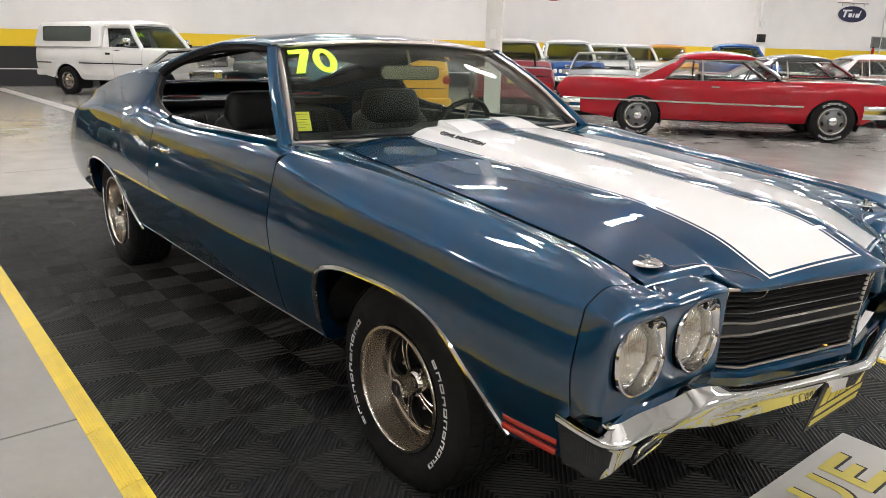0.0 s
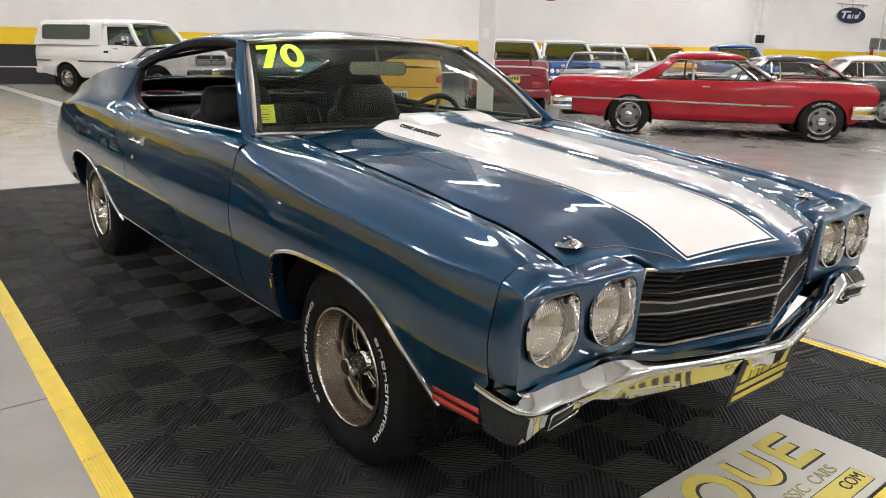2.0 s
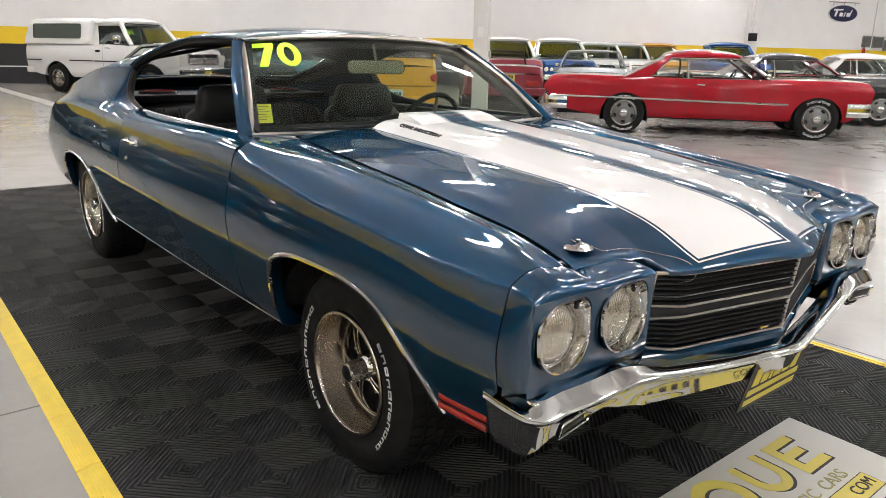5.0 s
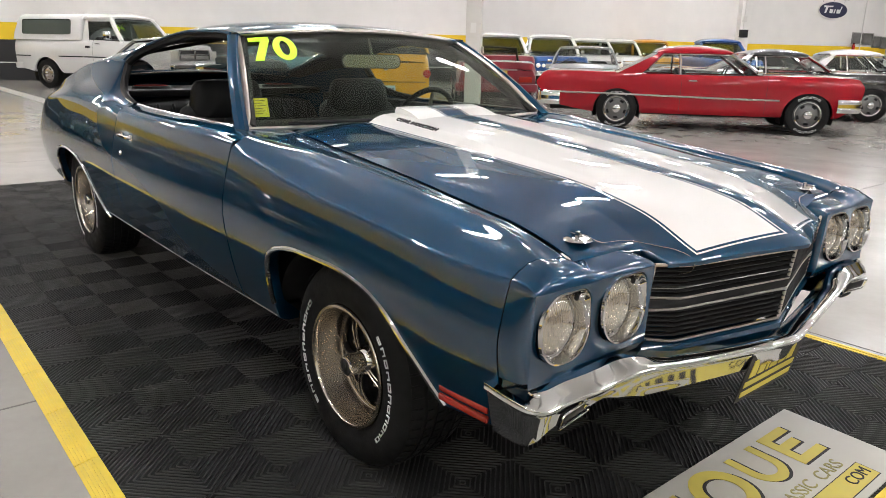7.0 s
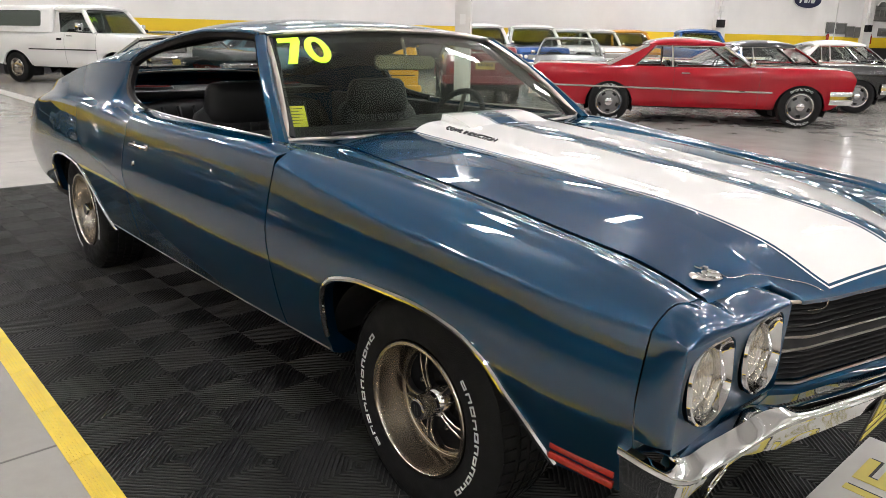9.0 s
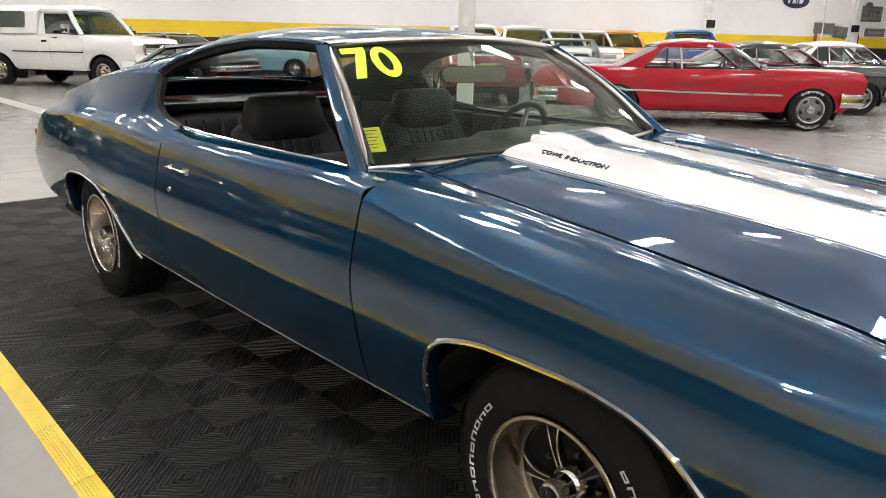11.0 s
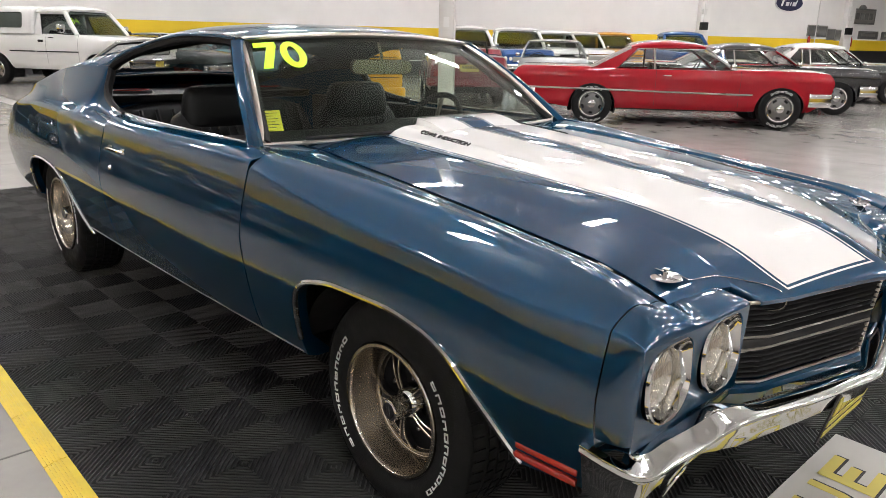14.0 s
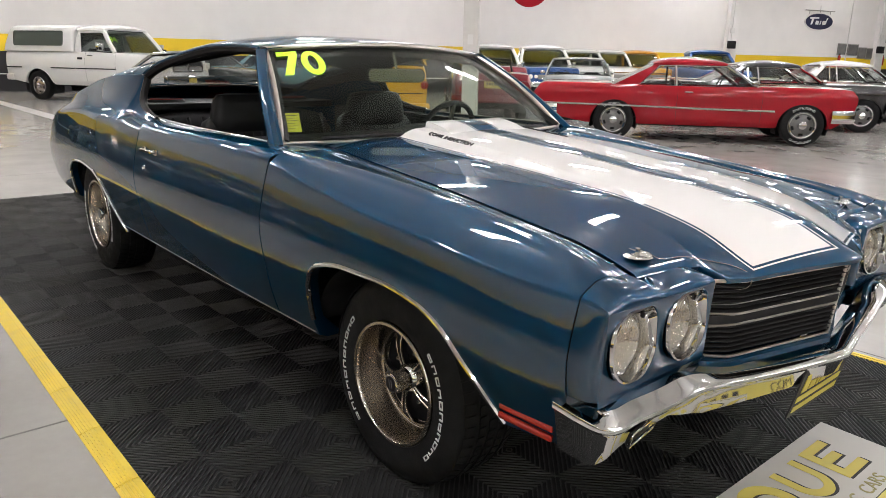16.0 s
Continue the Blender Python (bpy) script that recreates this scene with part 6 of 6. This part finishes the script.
part("chrome_grille", join(box(0.97, 1.005, -0.60, 0.60, 0.86, 0.90, 0.01), box(0.97, 1.005, -0.60, 0.60, 1.10, 1.14, 0.01), box(0.97, 1.005, -0.60, -0.55, 0.89, 1.11, 0.008), box(0.97, 1.005, 0.55, 0.60, 0.89, 1.11, 0.008), box(0.97, 1.01, -0.56, 0.56, 0.985, 1.02, 0.008), box(0.97, 1.01, -0.03, 0.03, 0.89, 1.11, 0.008)), M_chrome, trk, "chrome cross-bar grille")
part("grille_back", box(0.965, 0.985, -0.58, 0.58, 0.87, 1.12), M_black, trk)
part("chrome_bumper", box(0.98, 1.13, -0.97, 0.97, 0.52, 0.76, 0.05, 3), M_chrome, trk, "broad chrome front bumper")
part("front_plate", box(1.131, 1.136, -0.15, 0.15, 0.56, 0.70), M_yellow_ink, trk, "yellow front plate")
for s in (-1, 1):
    part("lamp_glass", box(0.965, 1.0, min(s * 0.63, s * 0.90), max(s * 0.63, s * 0.90), 0.93, 1.10, 0.015), M_reflector, trk, "clear rectangular headlamp")
TRUCK_H = 28.5
place(trk, -18.94, 5.22, TRUCK_H)

bt = vehicle("blue vintage pickup with a white roof", M_bluetruck, roof_paint=M_white_paint, name="blue_pickup", **PICKUP)
place(bt, -15.7, 17.7, -38)
bt2 = vehicle("white vintage pickup parked against the wall", M_white_paint, name="white_vintage_pickup", **PICKUP)
bt4 = vehicle("white vintage pickup in the far row", M_white_paint, name="white_vintage_pickup", **PICKUP)
place(bt4, -17.5, 24.0, -38)
place(bt2, -17.8, 22.5, -38)
bt3 = vehicle("blue vintage pickup near the yellow band", M_bluetruck, name="blue_pickup", **PICKUP)
place(bt3, -12.9, 24.4, -40)
rt = vehicle("dark red vintage pickup with white roof", M_darkred, roof_paint=M_white_paint, name="red_pickup", **PICKUP)
place(rt, -16.6, 16.0, -36)

SEDAN = dict(wb=2.9, front=0.9, rear=1.2, hw=0.93, knots=([-4.1, -3.9, -3.0, -1.5, -0.6, 0.3, 0.8, 0.9], [0.85, 0.95, 0.97, 0.95, 0.95, 0.88, 0.78, 0.62]), belt=0.95, roof=1.42, ws0=-0.55, ws1=-1.2, rw1=-2.5, rw0=-3.1, tuck=0.18, cwide=0.3)
gs = vehicle("silver grey sedan seen from behind", M_gray, name="grey_sedan", **SEDAN)
place(gs, -12.6, 15.4, 130)
ss = vehicle("dark green sedan with chrome bumper", M_green, name="green_sedan", **SEDAN)
place(ss, -18.9, 7.62, 24)
lb = vehicle("pale blue vintage car with dark wheels", M_lightblue, name="pale_blue_car", **SEDAN)
place(lb, -21.2, 11.9, 42)
am = vehicle("amber yellow vintage pickup among parked cars", M_orange, name="amber_pickup", **PICKUP)
place(am, -16.8, 25.4, -38)

CONV = dict(wb=2.7, front=0.9, rear=1.1, hw=0.90, knots=([-3.8, -3.7, -2.8, -1.5, -0.6, 0.3, 0.8, 0.9], [0.86, 1.0, 1.03, 0.95, 0.95, 0.88, 0.78, 0.62]), belt=0.95, roof=1.36, ws0=-0.55, ws1=-1.1, rw1=-2.4, rw0=-2.6, tuck=0.15, trim_m=M_black, roofed=False)
cv = vehicle("dark red convertible with its top down", M_darkred, name="red_convertible", interior=M_board, **CONV)
part("tail_plate", box(-3.885, -3.875, -0.20, 0.20, 0.72, 0.86), M_yellow_ink, cv, "yellow plate with dark bars")
for k in range(6):
    part("plate_bar", box(-3.890, -3.886, -0.16 + 0.055 * k, -0.125 + 0.055 * k, 0.78, 0.84), M_ink, cv)
part("windshield_frame", tube([(-0.55, -0.8, 0.95), (-1.0, -0.68, 1.33), (-1.05, 0, 1.36), (-1.0, 0.68, 1.33), (-0.55, 0.8, 0.95)], 0.03, 6), M_black, cv)
place(cv, -12.5, 11.3, 141)

HATCH = dict(wb=2.62, front=0.85, rear=0.80, hw=0.85, knots=([-3.42, -3.35, -2.6, -1.5, -0.6, 0.3, 0.75, 0.85], [1.02, 1.19, 1.20, 1.14, 1.06, 0.97, 0.82, 0.62]), belt=1.18, roof=1.48, ws0=-0.55, ws1=-1.15, rw1=-3.0, rw0=-3.36, tuck=0.13, cwide=0.25, trim_m=M_black, bumper_z=0.45, round_lamps=True)
pt = vehicle("yellow retro hatchback seen from behind", M_yellow_paint, name="yellow_hatchback", **HATCH)
part("number_plate", box(-3.505, -3.495, -0.16, 0.16, 0.50, 0.64), M_plateblue, pt, "pale blue plate with dark bars")
for k in range(6):
    part("plate_bar", box(-3.510, -3.506, -0.13 + 0.045 * k, -0.10 + 0.045 * k, 0.54, 0.60), M_ink, pt)
for s in (-1, 1):
    part("round_tail_lamp", move(lathe([(-0.02, 0.0), (-0.015, 0.06), (0.0, 0.08), (0.04, 0.085)], 20, "x"), -3.415, s * 0.715, 0.84), M_redlens, pt, "round red tail lamp")
part("tailgate_badge", xform(lathe([(-0.008, 0.0), (-0.006, 0.03), (0.0, 0.045)], 20, "x"), pose(-3.462, 0, 0.93)), M_chrome, pt, "small winged badge")
part("tailgate_seam", tube([(-3.43 - 0.03 * (1 - u * u), u * 0.70, 0.70) for u in np.linspace(-1, 1, 15)], 0.008, 6), M_under, pt)
place(pt, -11.66, 6.98, 152)


# cars across the aisle, mirrored in the coupe's side
oc = vehicle("black vintage hardtop across the aisle", M_black_paint, name="black_hardtop", **{**IMPALA, "white": False})
place(oc, -7.5, -5.6, -18)
oc2 = vehicle("dark green sedan across the aisle", M_green, name="green_sedan", **SEDAN)
place(oc2, -12.6, -6.0, -20)
oc3 = copy_thing(oc, pose(-17.6, -6.0, 0, 0, 0, -20))
oc3["label"] = "black vintage hardtop further along the aisle"

# ---- wall things ----
def on_wall(u, z, out=0.02):
    return room @ Matrix.Translation((u, -out, z))


fs = thing("oval_sign", "dark blue oval wall sign with pale border under a bar", "sign")
ov = lambda a, b, n=40: [(a * math.cos(2 * math.pi * k / n), b * math.sin(2 * math.pi * k / n)) for k in range(n)]
up = Matrix.Rotation(radians(90), 4, "X")
part("oval_rim", xform(prism(ov(1.02, 0.44), 0.05), up), M_steel, fs)
part("oval_face", xform(prism(ov(0.98, 0.40), 0.055), up), M_signblue, fs)
part("script_bar", xform(join(prism([(-0.62, -0.16), (-0.50, -0.16), (-0.36, 0.2), (-0.52, 0.2)], 0.062), prism([(-0.68, 0.12), (-0.05, 0.15), (-0.05, 0.22), (-0.68, 0.21)], 0.061), prism([(-0.28, -0.15), (-0.05, -0.15), (-0.02, 0.04), (-0.25, 0.04)], 0.06), prism([(0.02, -0.15), (0.09, -0.15), (0.16, 0.05), (0.08, 0.05)], 0.06), prism([(0.22, -0.15), (0.46, -0.15), (0.62, 0.2), (0.54, 0.2), (0.47, 0.05), (0.24, 0.04)], 0.06)), up), M_white_paint, fs, "pale shapes in place of a script logo", smooth=0)
part("hanging_bar", tube([(-1.05, -0.03, 0.55), (1.05, -0.03, 0.55)], 0.025, 8), M_argent, fs)
for s in (-0.75, 0.0, 0.75):
    part("hanger", tube([(s, -0.03, 0.38), (s, -0.03, 0.8 if s == 0 else 0.55)], 0.012, 6), M_argent, fs)
fs.matrix_world = on_wall(38.46, 3.70, 0.05)
bs = thing("framed_sign", "grey framed metal wall sign with pale bars", "sign")
part("frame", box(-1.15, 1.15, -0.06, 0, -0.42, 0.42, 0.02), M_signgrey, bs)
part("panel", box(-1.05, 1.05, -0.068, -0.061, -0.34, 0.34), M_argent, bs)
for k in range(5):
    part("sign_bar", box(-0.9 + 0.38 * k, -0.62 + 0.38 * k, -0.075, -0.069, -0.16, 0.18), M_signgrey, bs)
part("crest", xform(prism(ov(0.28, 0.2), 0.06), up), M_signgrey, bs).location = (0, 0, 0.42)
bs.matrix_world = on_wall(44.35, 3.2, 0.03)
for u, z, w, h in ((40.6, 2.35, 0.42, 0.5), (41.35, 2.33, 0.42, 0.5), (42.1, 2.18, 0.34, 0.5), (42.75, 2.15, 0.36, 0.5)):
    f = thing("wall_picture", "small framed picture on the white wall", "picture", "wall pictures")
    part("frame", box(-w, w, -0.03, 0, -h * 0.6, h * 0.6, 0.006), M_argent, f)
    part("print", box(-w * 0.85, w * 0.85, -0.036, -0.031, -h * 0.5, h * 0.5), M_signgrey, f)
    f.matrix_world = on_wall(u, z)
for u in (45.2, 47.2):
    f = thing("wall_plaque", "long dark wall plaque with a pale bar", "sign", "wall plaques")
    part("plate", box(-0.85, 0.85, -0.03, 0, -0.22, 0.22, 0.01), M_signgrey, f)
    part("plaque_bar", box(-0.6, 0.6, -0.036, -0.031, -0.07, 0.07), M_argent, f)
    f.matrix_world = on_wall(u, 2.2)
# pilaster with boxes and conduit
pil = thing("pilaster", "white wall pilaster with conduit and switch boxes", "pilaster", kind="structure")
part("shaft", box(-0.30, 0.30, -0.28, -0.005, 0, HIGH, 0.01), M_wall, pil)
part("conduit", tube([(-0.12, -0.30, 2.5), (-0.12, -0.30, HIGH)], 0.02, 6), M_steel, pil)
part("switch_box", box(-0.25, 0.0, -0.36, -0.285, 2.92, 3.18, 0.01), M_steel, pil)
part("speaker_box", box(-0.35, 0.05, -0.48, -0.285, 2.18, 2.55, 0.02), M_black, pil)
pil.matrix_world = on_wall(32.55, 0, 0)
copy_thing(pil, on_wall(43.2, 0, 0))
pp = solid("wall_pipe", tube([(0, -0.06, 1.6), (0, -0.06, HIGH)], 0.03, 8), M_steel, "thin grey pipe running up the wall", "pipe")
pp.matrix_world = on_wall(40.84, 0, 0)
for u in (40.3, 43.7):
    e = thing("fire_extinguisher", "red fire extinguisher on the wall", "fire extinguisher", "fire extinguishers")
    part("cylinder", lathe([(0, 0.0), (0, 0.08), (0.42, 0.08), (0.5, 0.03), (0.52, 0.03), (0.52, 0)], 16, "z"), M_redlens, e)
    part("valve", box(-0.05, 0.05, -0.02, 0.02, 0.5, 0.56, 0.008), M_black, e)
    e.matrix_world = on_wall(u, 1.55, 0.12)
hs = thing("hanging_sign", "red hanging sign seen from below", "sign")
part("disc", xform(prism(ov(0.7, 0.7), 0.05), up), M_red, hs)
part("chain", tube([(0, -0.02, 0.7), (0, -0.02, 1.6)], 0.01, 6), M_argent, hs)
hs.matrix_world = pose(-14.0, 14.65, 3.60, 0, 0, 70)

# ---- mat tiles last ----
mat_ob = thing("floor_mat", "black ribbed plastic tile mat with a yellow edge under the coupe", "mat", kind="structure")
NX0, NX1, NY = -13, 4, 7
tile_me = mesh("mat_tile", mat_tile(), M_mat, smooth=0, weld=False)
# groove bottoms near black: shade between the ribs put into the colour
tile_me.materials.append(M_under)
for p in tile_me.polygons[:6]:
    p.material_index = 1
edge_me = mesh("edge_piece", edge_piece(), M_matyellow, smooth=0, weld=False)
for i in range(NX0, NX1):
    for j in range(NY):
        o = new("mat_tile", tile_me)
        o.parent = mat_ob
        o.location = (MX + TILE * (i + 0.5), MY + TILE * (j + 0.5), 0)
    for y, rz in ((MY, 180), (MY + TILE * NY, 0)):
        o = new("edge_piece", edge_me)
        o.parent = mat_ob
        o.matrix_local = pose(MX + TILE * (i + 0.5), y, 0, 0, 0, rz)
for j in range(NY):
    o = new("edge_piece", edge_me)
    o.parent = mat_ob
    o.matrix_local = pose(MX + TILE * NX1, MY + TILE * (j + 0.5), 0, 0, 0, -90)
